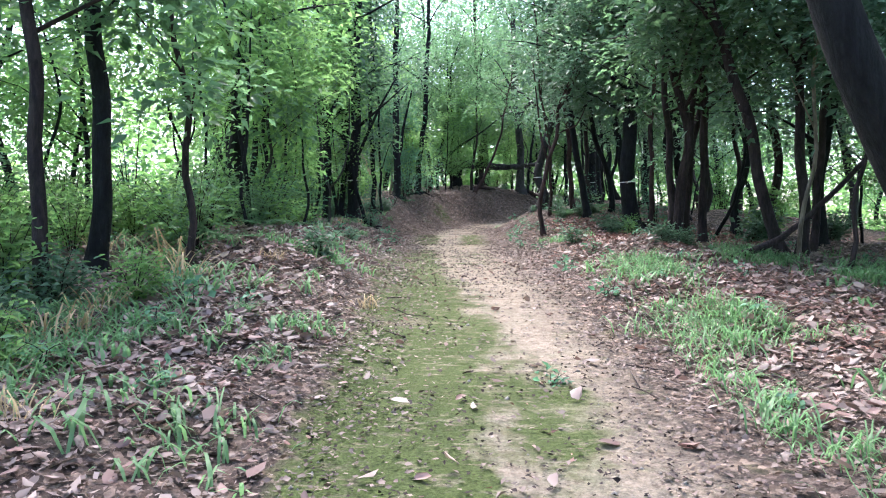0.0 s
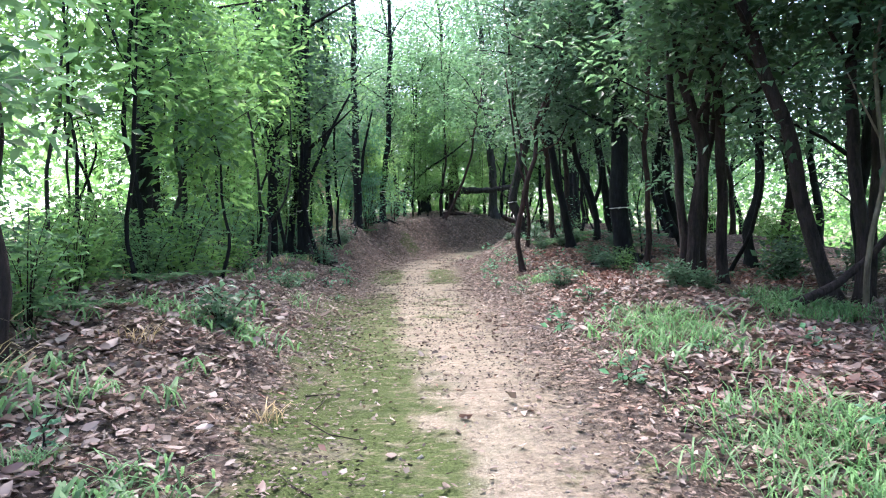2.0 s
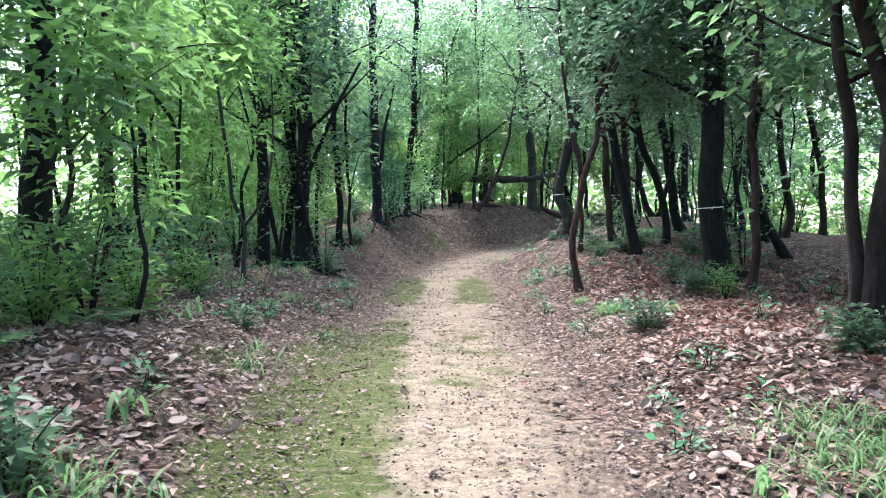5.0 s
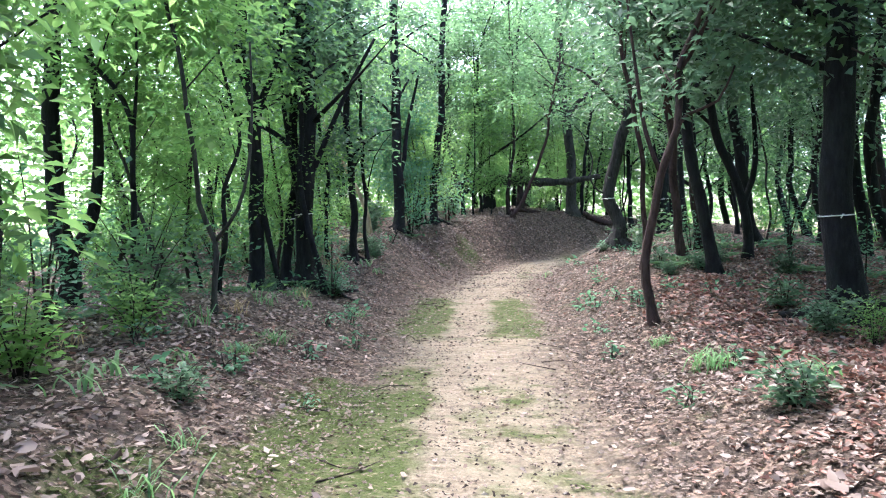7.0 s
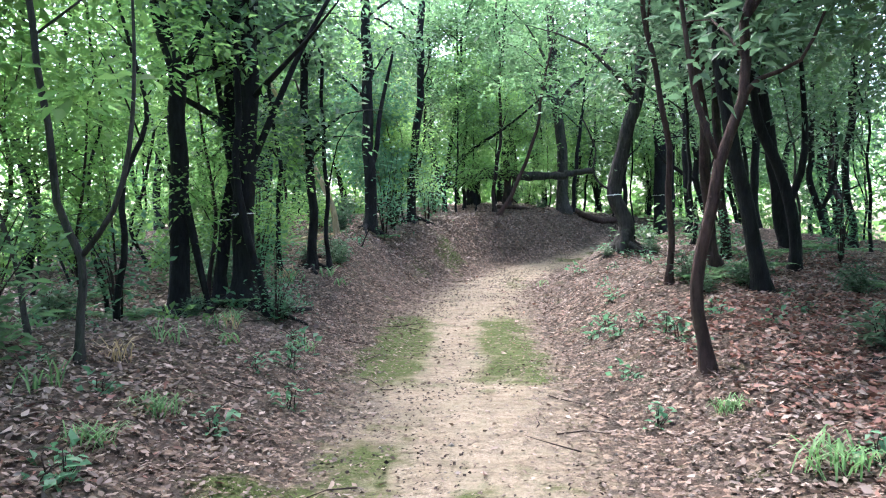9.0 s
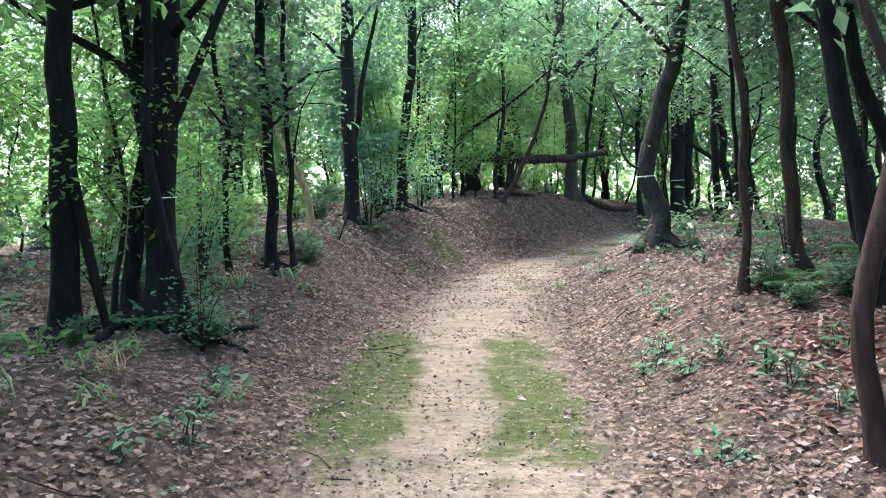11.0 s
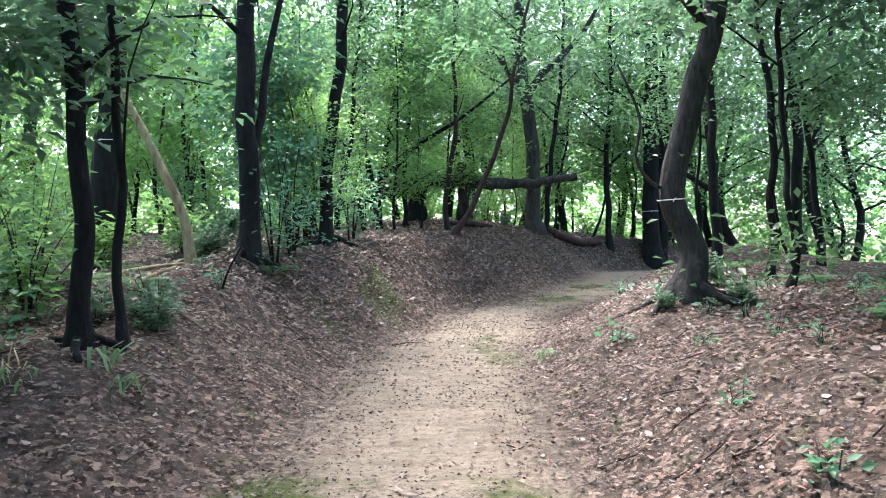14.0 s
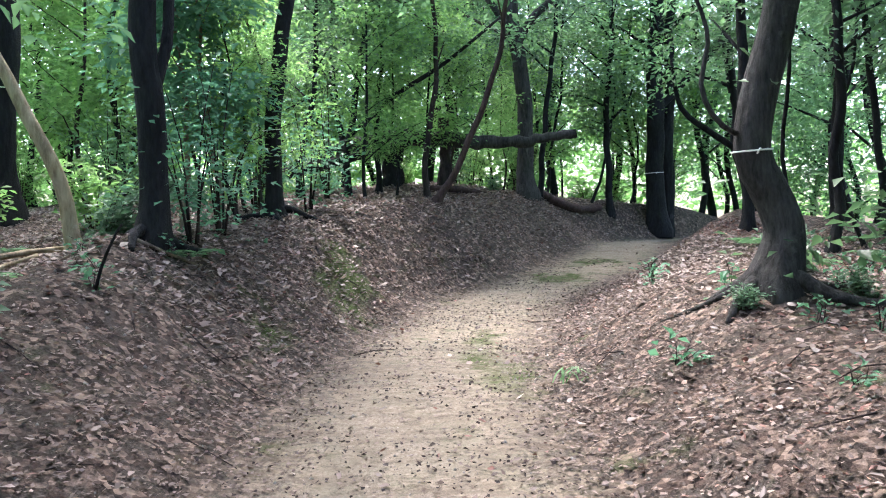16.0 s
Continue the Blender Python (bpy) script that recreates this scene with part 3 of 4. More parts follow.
tree(8.5, 36.5, 0.26, [(0.5, -0.25, 0), (1.0, -0.4, 0), (1.5, -0.55, 0), (2.2, -0.5, 0), (3.0, -0.6, 0)], 11, "forked dark tree with a long low limb at the wood's edge", BARK_DARK, LEAF_MID, (2.8, 55, 2.2), seed=20, forks=((1.35, (-1.1, 0, 1.7), (-1.7, 0, 2.2), (-1.9, 0, 3.2)),))
tree(8.62, 42.2, 0.42, [(1.0, 0.05, 0), (3.5, 0.13, 0), (6.0, 0.22, 0)], 13, DARK_TREE, BARK_DARK, LEAF_MID, (4.0, 50, 2.4), seed=27)
tree(8.25, 42.0, 0.62, [(1.2, 0.0, 0), (3.3, 0.01, 0), (6.5, 0.1, 0)], 14, TIED, BARK_DARK, LEAF_MID, (4.0, 60, 2.4), tie=1.6, seed=21, forks=((3.3, (0.6, 0, 3.9), (1.3, 0, 4.6), (2.1, 0, 5.6), (2.4, 0, 7.6)),), fork_share=0.5)
tree(9.3, 35.0, 0.3, [(1.2, 0.02, 0), (2.3, 0.02, 0), (4.6, -0.02, 0)], 12, DARK_TREE, BARK_DARK, LEAF_MID, (3.0, 50, 2.2), seed=22)
tree(9.9, 31.6, 0.2, [(0.5, -0.15, 0), (1.0, -0.32, 0), (1.7, -0.5, 0), (2.4, -0.42, 0)], 10, "forked dark tree at the edge of the wood", BARK_DARK, LEAF_DEEP, (2.6, 55, 2.2), seed=23, forks=((0.7, (0.1, 0, 1.3), (0.25, 0, 2.2), (0.2, 0, 3.4)),), fork_share=0.8)

for k, (x, y, d, h0) in enumerate(((7.2, 9.5, 0.25, 1.3), (6.6, 13.2, 0.22, 1.4), (6.0, 15.6, 0.2, 1.9), (7.6, 17.2, 0.24, 2.2), (6.4, 20.0, 0.2, 2.4), (7.2, 22.8, 0.26, 2.6), (8.6, 25.0, 0.22, 2.4), (8.9, 28.4, 0.2, 2.6), (6.3, 30.4, 0.16, 2.6), (10.6, 27.0, 0.22, 2.4), (5.9, 7.0, 0.2, 1.4), (7.9, 31.6, 0.14, 2.4), (11.5, 34.0, 0.22, 2.2))):
    sway = r_st.normal(0, 0.13, 5)
    tree(x, y, d, [(0.6, sway[0], 0), (1.2, sway[0] + sway[1], 0), (2.0, sway[0] + 1.6 * sway[1] + 0.5 * sway[2], sway[3]), (3.2, sway[0] + sway[1] + 2 * sway[2], sway[3])], 9 + k % 4, DARK_TREE, BARK_DARK if k % 3 else BARK_BROWN, (LEAF_DEEP, LEAF_BLUE, LEAF_MID)[k % 3], (h0, 58, 2.2), seed=80 + k)

# left of the walk
tree(-3.5, 7.7, 0.22, [(1.4, 0.03, 0), (3.2, -0.05, 0)], 9, DARK_TREE, BARK_DARK, LEAF_MID, (2.2, 45, 1.7), seed=31)
tree(-3.45, 6.6, 0.16, [(1.4, -0.1, 0), (3.2, -0.2, 0)], 8, DARK_TREE, BARK_BROWN, LEAF_MID, (2.0, 40, 1.7), seed=32)
tree(-2.7, 8.0, 0.1, [(0.5, 0.02, 0), (1.0, -0.03, 0), (1.6, 0.05, 0), (2.4, -0.1, 0)], 5, THIN_TREE, BARK_BROWN, LEAF_MID, (1.6, 26, 1.2), seed=33)
tree(-3.78, 13.9, 0.38, [(1.2, 0.01, 0), (1.75, 0.01, 0), (3.0, 0.06, 0), (3.9, 0.12, 0)], 12, DARK_TREE, BARK_DARK, LEAF_BRIGHT, (3.2, 35, 2.2), seed=34)
tree(-3.4, 14.7, 0.1, [(0.9, 0.02, 0), (1.5, 0.0, 0), (2.0, -0.13, 0), (3.0, -0.06, 0), (3.9, 0.02, 0)], 8, THIN_TREE, BARK_DARK, LEAF_BRIGHT, (2.2, 20, 1.5), seed=35)
tree(-2.86, 11.0, 0.06, [(0.74, -0.02, 0), (1.73, 0.03, 0), (2.3, -0.03, 0), (2.72, -0.16, 0)], 7, THIN_TREE, BARK_DARK, LEAF_BRIGHT, (2.3, 19, 1.4), seed=36, forks=((1.7, (0.05, 0, 2.2), (0.09, 0, 3.2)),), fork_share=0.9)
tree(-3.1, 11.8, 0.08, [(0.7, 0.03, 0), (1.3, -0.03, 0), (2.4, -0.08, 0), (3.2, -0.07, 0)], 7, THIN_TREE, BARK_DARK, LEAF_BRIGHT, (2.3, 19, 1.4), seed=37)
tree(-3.45, 10.9, 0.05, [(0.35, 0.16, 0), (0.8, 0.08, 0), (1.4, 0.0, 0), (2.4, -0.06, 0)], 6, THIN_TREE, BARK_DARK, LEAF_BRIGHT, (2.0, 15, 1.3), seed=38)
tree(-3.1, 12.9, 0.075, [(0.3, 0.02, 0), (0.89, 0.16, 0), (1.3, 0.2, 0), (1.8, 0.12, 0)], 5, THIN_TREE, BARK_GREY, LEAF_MID, (1.7, 26, 1.3), seed=39)
tree(-2.45, 13.0, 0.06, [(0.35, 0.05, 0), (0.7, 0.1, 0), (1.2, 0.05, 0)], 3.2, "broken dark sapling in the undergrowth", BARK_DARK, LEAF_BRIGHT, (1.0, 12, 0.8), seed=56)
tree(-3.59, 17.5, 0.09, [(0.99, -0.03, 0), (1.97, -0.05, 0), (2.63, -0.3, 0), (3.3, -0.86, 0)], 7, THIN_TREE, BARK_DARK, LEAF_BRIGHT, (2.4, 35, 1.5), seed=40, forks=((1.9, (0.02, 0, 2.8), (0.0, 0, 3.8)),), fork_share=0.7)
tree(-2.56, 17.1, 0.075, [(0.4, 0.0, 0), (0.8, 0.05, 0), (1.22, -0.11, 0), (1.79, -0.23, 0), (2.45, -0.31, 0), (2.97, -0.4, 0)], 7, "slender forked young tree on the leaf litter", BARK_GREY, LEAF_BRIGHT, (2.4, 35, 1.5), seed=41, forks=((0.82, (0.27, 0, 1.14), (0.4, 0, 1.61), (0.45, 0, 2.22), (0.44, 0, 2.97)),), fork_share=0.75)
tree(-5.0, 18.6, 0.3, [(0.5, -0.02, 0), (1.0, -0.16, 0), (2.0, -0.2, 0)], 9, "forked dark tree in thick undergrowth", BARK_DARK, LEAF_BRIGHT, (2.6, 55, 2.0), seed=42, forks=((0.7, (0.3, 0, 1.2), (0.4, 0, 2.2), (0.3, 0, 3.4)),))
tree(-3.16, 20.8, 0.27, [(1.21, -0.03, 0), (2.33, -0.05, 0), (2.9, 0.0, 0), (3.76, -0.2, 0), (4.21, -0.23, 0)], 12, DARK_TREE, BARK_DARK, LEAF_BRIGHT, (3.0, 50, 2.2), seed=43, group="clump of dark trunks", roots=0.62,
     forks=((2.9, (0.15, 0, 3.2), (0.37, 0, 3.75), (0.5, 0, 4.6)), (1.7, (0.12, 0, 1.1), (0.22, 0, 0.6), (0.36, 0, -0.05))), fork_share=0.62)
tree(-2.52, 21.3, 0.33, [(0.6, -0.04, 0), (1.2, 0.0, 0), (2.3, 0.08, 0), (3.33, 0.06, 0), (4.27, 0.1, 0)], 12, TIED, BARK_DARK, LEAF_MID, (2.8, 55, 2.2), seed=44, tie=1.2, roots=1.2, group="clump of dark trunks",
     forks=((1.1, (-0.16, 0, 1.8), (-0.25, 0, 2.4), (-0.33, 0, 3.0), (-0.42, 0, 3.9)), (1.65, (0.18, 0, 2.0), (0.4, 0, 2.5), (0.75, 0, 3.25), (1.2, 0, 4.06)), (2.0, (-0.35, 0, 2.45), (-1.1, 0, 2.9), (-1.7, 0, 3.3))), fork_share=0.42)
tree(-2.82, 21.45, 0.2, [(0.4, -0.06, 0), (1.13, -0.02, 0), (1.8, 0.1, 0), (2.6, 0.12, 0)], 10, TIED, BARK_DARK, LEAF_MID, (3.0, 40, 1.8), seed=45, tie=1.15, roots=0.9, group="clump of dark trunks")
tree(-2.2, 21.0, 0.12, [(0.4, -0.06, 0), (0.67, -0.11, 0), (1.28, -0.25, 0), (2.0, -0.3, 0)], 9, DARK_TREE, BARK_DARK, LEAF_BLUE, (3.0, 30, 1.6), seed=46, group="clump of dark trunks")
tree(-2.62, 23.8, 0.1, [(1.0, -0.06, 0), (1.7, -0.02, 0), (2.2, -0.12, 0)], 7, THIN_TREE, BARK_DARK, LEAF_BLUE, (1.5, 45, 1.3), seed=47)
tree(-2.22, 24.3, 0.19, [(0.8, 0.02, 0), (1.5, -0.04, 0), (2.8, -0.1, 0)], 10, DARK_TREE, BARK_DARK, LEAF_MID, (1.6, 60, 1.6), seed=48, roots=0.62)
tree(-2.02, 24.55, 0.1, [(0.8, -0.05, 0), (1.6, 0.02, 0), (2.8, -0.05, 0)], 8, DARK_TREE, BARK_DARK, LEAF_BLUE, (1.4, 45, 1.3), seed=49)
tree(-2.5, 28.38, 0.17, [(0.31, -0.04, 0), (0.75, -0.09, 0), (1.1, -0.19, 0), (1.55, -0.43, 0), (2.53, -0.96, 0), (3.16, -1.3, 0)], 5.5, "leaning bare tree with pale tan bark on the bank", BARK_PALE, LEAF_MID, (3.6, 26, 1.5), seed=50, roots=0.25)
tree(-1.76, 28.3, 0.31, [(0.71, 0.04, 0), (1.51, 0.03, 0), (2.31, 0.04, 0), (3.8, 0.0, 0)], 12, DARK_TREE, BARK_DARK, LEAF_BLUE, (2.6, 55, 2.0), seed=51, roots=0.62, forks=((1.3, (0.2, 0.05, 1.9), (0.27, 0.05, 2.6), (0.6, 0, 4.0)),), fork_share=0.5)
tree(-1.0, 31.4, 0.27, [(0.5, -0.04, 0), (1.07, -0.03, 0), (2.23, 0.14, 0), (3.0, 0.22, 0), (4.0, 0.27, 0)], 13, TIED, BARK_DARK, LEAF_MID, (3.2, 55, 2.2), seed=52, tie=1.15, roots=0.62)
tree(-1.7, 31.2, 0.1, [(0.7, -0.04, 0), (1.22, -0.09, 0), (2.0, -0.17, 0)], 4, "short pale sapling on the leafy bank", BARK_TAN, LEAF_SEED, (0.9, 26, 0.9), seed=53, roots=0.2)
tree(-2.15, 31.2, 0.1, [(0.7, 0.03, 0), (1.3, 0.02, 0), (2.08, 0.01, 0)], 4, "short pale sapling on the leafy bank", BARK_TAN, LEAF_SEED, (0.9, 26, 0.9), seed=54, roots=0.2)
tree(-5.3, 32.8, 0.62, [(1.4, 0.04, 0), (3.0, 0.14, 0), (4.4, 0.25, 0)], 14, "very thick dark trunk with a white cord", BARK_DARK, LEAF_BRIGHT, (4.0, 50, 2.5), seed=55, tie=2.1)

# on the mound at the bend
MOUND_TREE = "thin dark tree on the leaf-covered mound"
tree(4.0, 39.5, 0.5, [(0.6, 0.02, 0), (1.63, 0.06, 0), (3.17, -0.08, 0), (4.0, -0.18, 0), (5.4, -0.3, 0)], 13, "thick old grey tree with a bent limb on the mound", BARK_GREY, LEAF_MID, (3.4, 56, 2.6), seed=61,
     forks=((3.6, (0.25, 0, 4.35), (0.7, 0, 4.75), (1.5, 0, 5.6), (2.2, 0, 6.8)), (3.9, (-0.9, 0, 4.9), (-1.8, 0, 5.4))), fork_share=0.6)
tree(-0.22, 37.2, 0.19, [(0.8, -0.05, 0), (1.61, 0.04, 0), (3.03, 0.31, 0), (3.97, 0.51, 0)], 8, MOUND_TREE, BARK_DARK, LEAF_MID, (2.6, 36, 1.8), seed=62,
     forks=((1.35, (0.5, 0.1, 1.75), (1.0, 0.15, 2.25), (2.1, 0.2, 2.95), (3.4, 0.3, 4.0)),), fork_share=0.85)
tree(0.36, 37.4, 0.15, [(1.0, 0.02, 0), (1.98, 0.07, 0), (3.42, 0.13, 0), (4.14, 0.0, 0)], 8, MOUND_TREE, BARK_DARK, LEAF_MID, (2.6, 36, 1.8), seed=63)
tree(1.37, 36.6, 0.15, [(0.8, 0.03, 0), (1.77, 0.16, 0), (3.16, 0.27, 0), (4.08, 0.27, 0)], 8, MOUND_TREE, BARK_BROWN, LEAF_MID, (2.6, 36, 1.8), seed=64)
tree(1.42, 34.6, 0.15, [(0.4, 0.3, 0), (0.95, 0.62, 0), (2.25, 1.08, 0), (3.67, 1.4, 0)], 7, "slim brown tree leaning out of the mound", BARK_RED, LEAF_MID, (3.2, 35, 1.7), seed=75)
tree(4.4, 39.7, 0.17, [(0.9, 0.06, 0), (1.75, 0.21, 0), (3.28, 0.34, 0), (4.94, 0.58, 0)], 9, MOUND_TREE, BARK_DARK, LEAF_BLUE, (3.0, 36, 1.8), seed=65)
tree(6.77, 41.5, 0.23, [(1.0, -0.02, 0), (2.09, -0.09, 0), (4.26, 0.07, 0), (5.8, 0.13, 0)], 9, MOUND_TREE, BARK_DARK, LEAF_MID, (2.8, 42, 2.0), seed=66, forks=((2.4, (0.3, 0, 2.75), (0.55, 0, 3.0), (0.75, 0, 3.6)),), fork_share=0.5)
tree(6.3, 41.5, 0.1, [(0.8, 0.2, 0), (1.61, 0.43, 0)], 4, "thin stem leaning against a trunk", BARK_DARK, LEAF_MID, (1.4, 16, 1.0), seed=67, roots=0.2)
tree(2.3, 41.2, 0.3, [(1.2, 0.1, 0), (2.6, 0.0, 0), (3.6, -0.1, 0)], 9, MOUND_TREE, BARK_DARK, LEAF_DEEP, (2.0, 42, 2.3), seed=68)
tree(-1.4, 38.0, 0.16, [(1.2, 0.16, 0), (2.6, 0.4, 0), (3.6, 0.5, 0)], 8, MOUND_TREE, BARK_DARK, LEAF_DEEP, (1.8, 50, 2.0), seed=69)
tree(5.4, 43.5, 0.12, [(1.2, 0.12, 0), (2.6, 0.4, 0)], 8, MOUND_TREE, BARK_DARK, LEAF_DEEP, (1.6, 34, 2.0), seed=70)


for k in range(30):
    y = float(r_st.uniform(7, 36))
    x = float(middle(y)) + (float(r_st.uniform(-7.5, -3.3)) if k % 3 else float(r_st.uniform(4.8, 8.5)))
    w = r_st.normal(0, 0.14, 6)
    if -5 < x < -1.2 and 23 < y < 31:
        continue
    tree(x, y, float(r_st.uniform(0.035, 0.085)), [(0.7, w[0], w[1]), (1.5, w[0] + w[2], w[1]), (2.4, w[0] + w[2] + w[3], w[4]), (3.4, 1.5 * w[0] + w[5], w[4])], float(r_st.uniform(4.0, 6.5)),
         "thin crooked sapling stem in the undergrowth", BARK_DARK if k % 4 else BARK_GREY, LEAF_BRIGHT if k % 3 and x < 0 else LEAF_BLUE, (1.7, 22, 1.2), (0.4, 50, 0.1), 0.2, seed=500 + k, group="saplings")


# ---- dead wood ----
def dead_wood(name, pts, d0, d1, mat, label, category):
    l = curve_through(pts, 0.15)
    r = np.random.default_rng(len(label))
    radii = np.linspace(d0 / 2, d1 / 2, len(l)) * (1 + r.normal(0, 0.07, len(l)))
    ob = new(name, mesh_of(name, *tube(l + r.normal(0, 0.05 * d0, l.shape), radii, 10, 0.05 * np.ones(len(l)), seed=len(label)), mat))
    return tagged(ob, label, category)


def on_ground(*rows):
    return [(x, y, g(x, y) + h) for x, y, h in rows]


dead_wood("fallen_log", [(-0.9, 38.9, 4.75), (-0.24, 38.6, 4.95), (0.67, 38.4, 5.08), (1.84, 38.4, 5.06), (3.03, 38.4, 4.98), (4.09, 38.4, 5.02), (5.01, 38.3, 5.14)], 0.46, 0.2, BARK_GREY, "large mossy fallen trunk lying across the mound", "log")
dead_wood("fallen_log", [(-2.6, 38.6, g(-2.6, 38.6) + 0.35), (-1.2, 38.4, g(-1.2, 38.4) + 0.62), (0.5, 38.15, 4.8), (1.5, 38.1, 5.15)], 0.3, 0.16, BARK_DARK, "dark broken limb leaning on the fallen trunk", "log")
dead_wood("stump", on_ground((0.7, 38.5, -0.1), (0.72, 38.5, 0.5), (0.8, 38.45, 1.15)), 0.55, 0.42, BARK_DARK, "dark rotten stump propping up the fallen trunk", "stump")
dead_wood("stump", on_ground((1.9, 38.5, -0.1), (1.95, 38.5, 0.6), (1.9, 38.45, 1.6)), 0.34, 0.24, BARK_BROWN, "splintered brown stump behind the fallen trunk", "stump")
dead_wood("fallen_log", on_ground((4.3, 39.7, 0.1), (5.4, 40.4, 0.1), (6.4, 41.3, 0.08)), 0.26, 0.2, BARK_RED, "short brown log lying at the foot of the mound", "log")
dead_wood("fallen_branch", on_ground((1.5, 37.4, 0.05), (2.2, 37.3, 0.08), (3.0, 37.6, 0.04)), 0.16, 0.1, BARK_RED, "brown rotten limb lying on the mound", "branch")
dead_wood("fallen_branch", on_ground((3.88, 10.3, 0.03), (4.64, 10.4, 0.32), (5.19, 10.4, 0.77), (5.8, 10.4, 1.42)), 0.1, 0.06, BARK_BROWN, "broken brown branch propped among the trunks", "branch")
dead_wood("fallen_branch", on_ground((-3.4, 27.6, 0.04), (-2.9, 28.0, 0.12), (-2.5, 28.9, 0.16)), 0.07, 0.04, BARK_PALE, "pale fallen branch on the bank", "branch")
dead_wood("dead_stem", on_ground((-1.73, 26.78, -0.05), (-1.66, 26.75, 0.2), (-1.53, 26.65, 0.5), (-1.45, 26.6, 0.68)), 0.028, 0.014, BARK_DARK, "thin dead stem leaning out of the bank", "branch")
dead_wood("fallen_branch", on_ground((-1.85, 27.95, 0.05), (-1.6, 28.1, 0.05), (-1.3, 28.27, 0.03)), 0.04, 0.02, BARK_TAN, "pale dead stick on the leafy bank", "branch")
dead_wood("fallen_branch", on_ground((-2.9, 26.3, 0.05), (-2.65, 26.8, 0.08), (-2.4, 27.4, 0.1)), 0.045, 0.025, BARK_PALE, "pale fallen branch on the bank", "branch")
dead_wood("fallen_log", on_ground((-2.6, 25.2, 0.0), (-2.35, 25.4, 0.02), (-2.1, 25.55, -0.01)), 0.13, 0.1, BARK_BROWN, "short dark rotten log on the bank", "log")
dead_wood("fallen_log", on_ground((-3.1, 21.1, 0.06), (-2.75, 21.15, 0.07), (-2.35, 21.0, 0.05)), 0.13, 0.1, BARK_DARK, "dark log lying at the foot of the trunks", "log")


# ---- the wood round about: a few grown trees, set again and again ----
def wild_tree(d, tall, low, clumps, reach, mat, leaves, seed, big):
    return tree(-60.0 - 3 * seed, -60.0, d, [(0.8, 0.1, 0.05), (1.7, -0.06, 0.12), (2.8, -0.22, 0.05), (4.5, 0.1, -0.15)], tall, "dark slender tree in the dense green wood", mat, leaves, (low, clumps, reach), (0.62, 62, big * 0.85), seed=seed, group="trees of the wood")


MODELS = [wild_tree(0.2, 9.5, 1.6, 60, 2.2, BARK_DARK, LEAF_MID, 101, 0.17), wild_tree(0.14, 8, 1.2, 55, 1.9, BARK_DARK, LEAF_BRIGHT, 102, 0.18),
          wild_tree(0.28, 10.5, 2.8, 65, 2.6, BARK_DARK, LEAF_MID, 103, 0.2), wild_tree(0.12, 6.5, 0.9, 50, 1.6, BARK_BROWN, LEAF_BRIGHT, 104, 0.16),
          wild_tree(0.24, 10, 2.4, 60, 2.4, BARK_GREY, LEAF_DEEP, 105, 0.19)]
r_wood = np.random.default_rng(21)
placed = []


def settle(x, y, gap, taken):
    if any((x - a) ** 2 + (y - b) ** 2 < gap * gap for a, b in taken):
        return False
    taken.append((x, y))
    return True


for k in range(1500):
    if len(placed) > 84:
        break
    x, y = r_wood.uniform(-13, 20), r_wood.uniform(-9, 58)
    u = x - float(middle(y))
    if u > 0 and y > 8 and (u < 9.5 or r_wood.random() < 0.5):
        continue
    if u < 0 and y < 36 and (u > -7.5 or r_wood.random() < 0.7):
        continue
    if (-4.2 < u < 5.0 and y < 44) or (abs(x - 2) < 6 and 36 < y < 46):
        continue
    if not settle(x, y, 1.5, placed):
        continue
    kind = MODELS[int(r_wood.choice(5, p=(0.2, 0.45, 0.15, 0.2, 0.0) if u < 0 else (0.1, 0.0, 0.45, 0.0, 0.45)))]
    s = r_wood.uniform(0.8, 1.2)
    copy_thing(kind, pose(x, y, g(x, y), 0, 0, r_wood.uniform(0, 360)) @ Matrix.Diagonal((s, s, s, 1)))
for x, y, s in ((-3.5, 48.0, 1.3), (2.5, 51.0, 1.8), (7.5, 51.5, 1.5), (-1.0, 47.5, 1.6), (5.2, 48.5, 1.6), (0.0, 55.0, 1.6), (4.6, 58.0, 1.7), (-2.0, 60.0, 1.7), (2.0, 63.0, 1.8), (11.3, 46.0, 1.3), (13.5, 50.0, 1.5), (15.5, 43.0, 1.2), (12.6, 40.0, 1.1), (17.0, 47.0, 1.4), (-6.0, 52.0, 1.4), (10.5, 53.0, 1.4), (5.0, 57.0, 1.5), (13.0, 47.0, 1.3)):
    copy_thing(MODELS[int(abs(x * 3)) % 3 * 2], pose(x, y, g(x, y), 0, 0, 57 * x) @ Matrix.Diagonal((s, s, s, 1)))
# the wood's edge beside the start of the walk
for x, y, s, k in ((-6.4, 9.6, 1.0, 0), (-8.2, 12.5, 1.1, 1), (-7.2, 14.8, 0.9, 1), (-9.5, 16.5, 1.1, 0), (-5.8, 12.2, 0.8, 1)):
    copy_thing(MODELS[k], pose(x, y, g(x, y), 0, 0, 71 * x) @ Matrix.Diagonal((s, s, s, 1)))
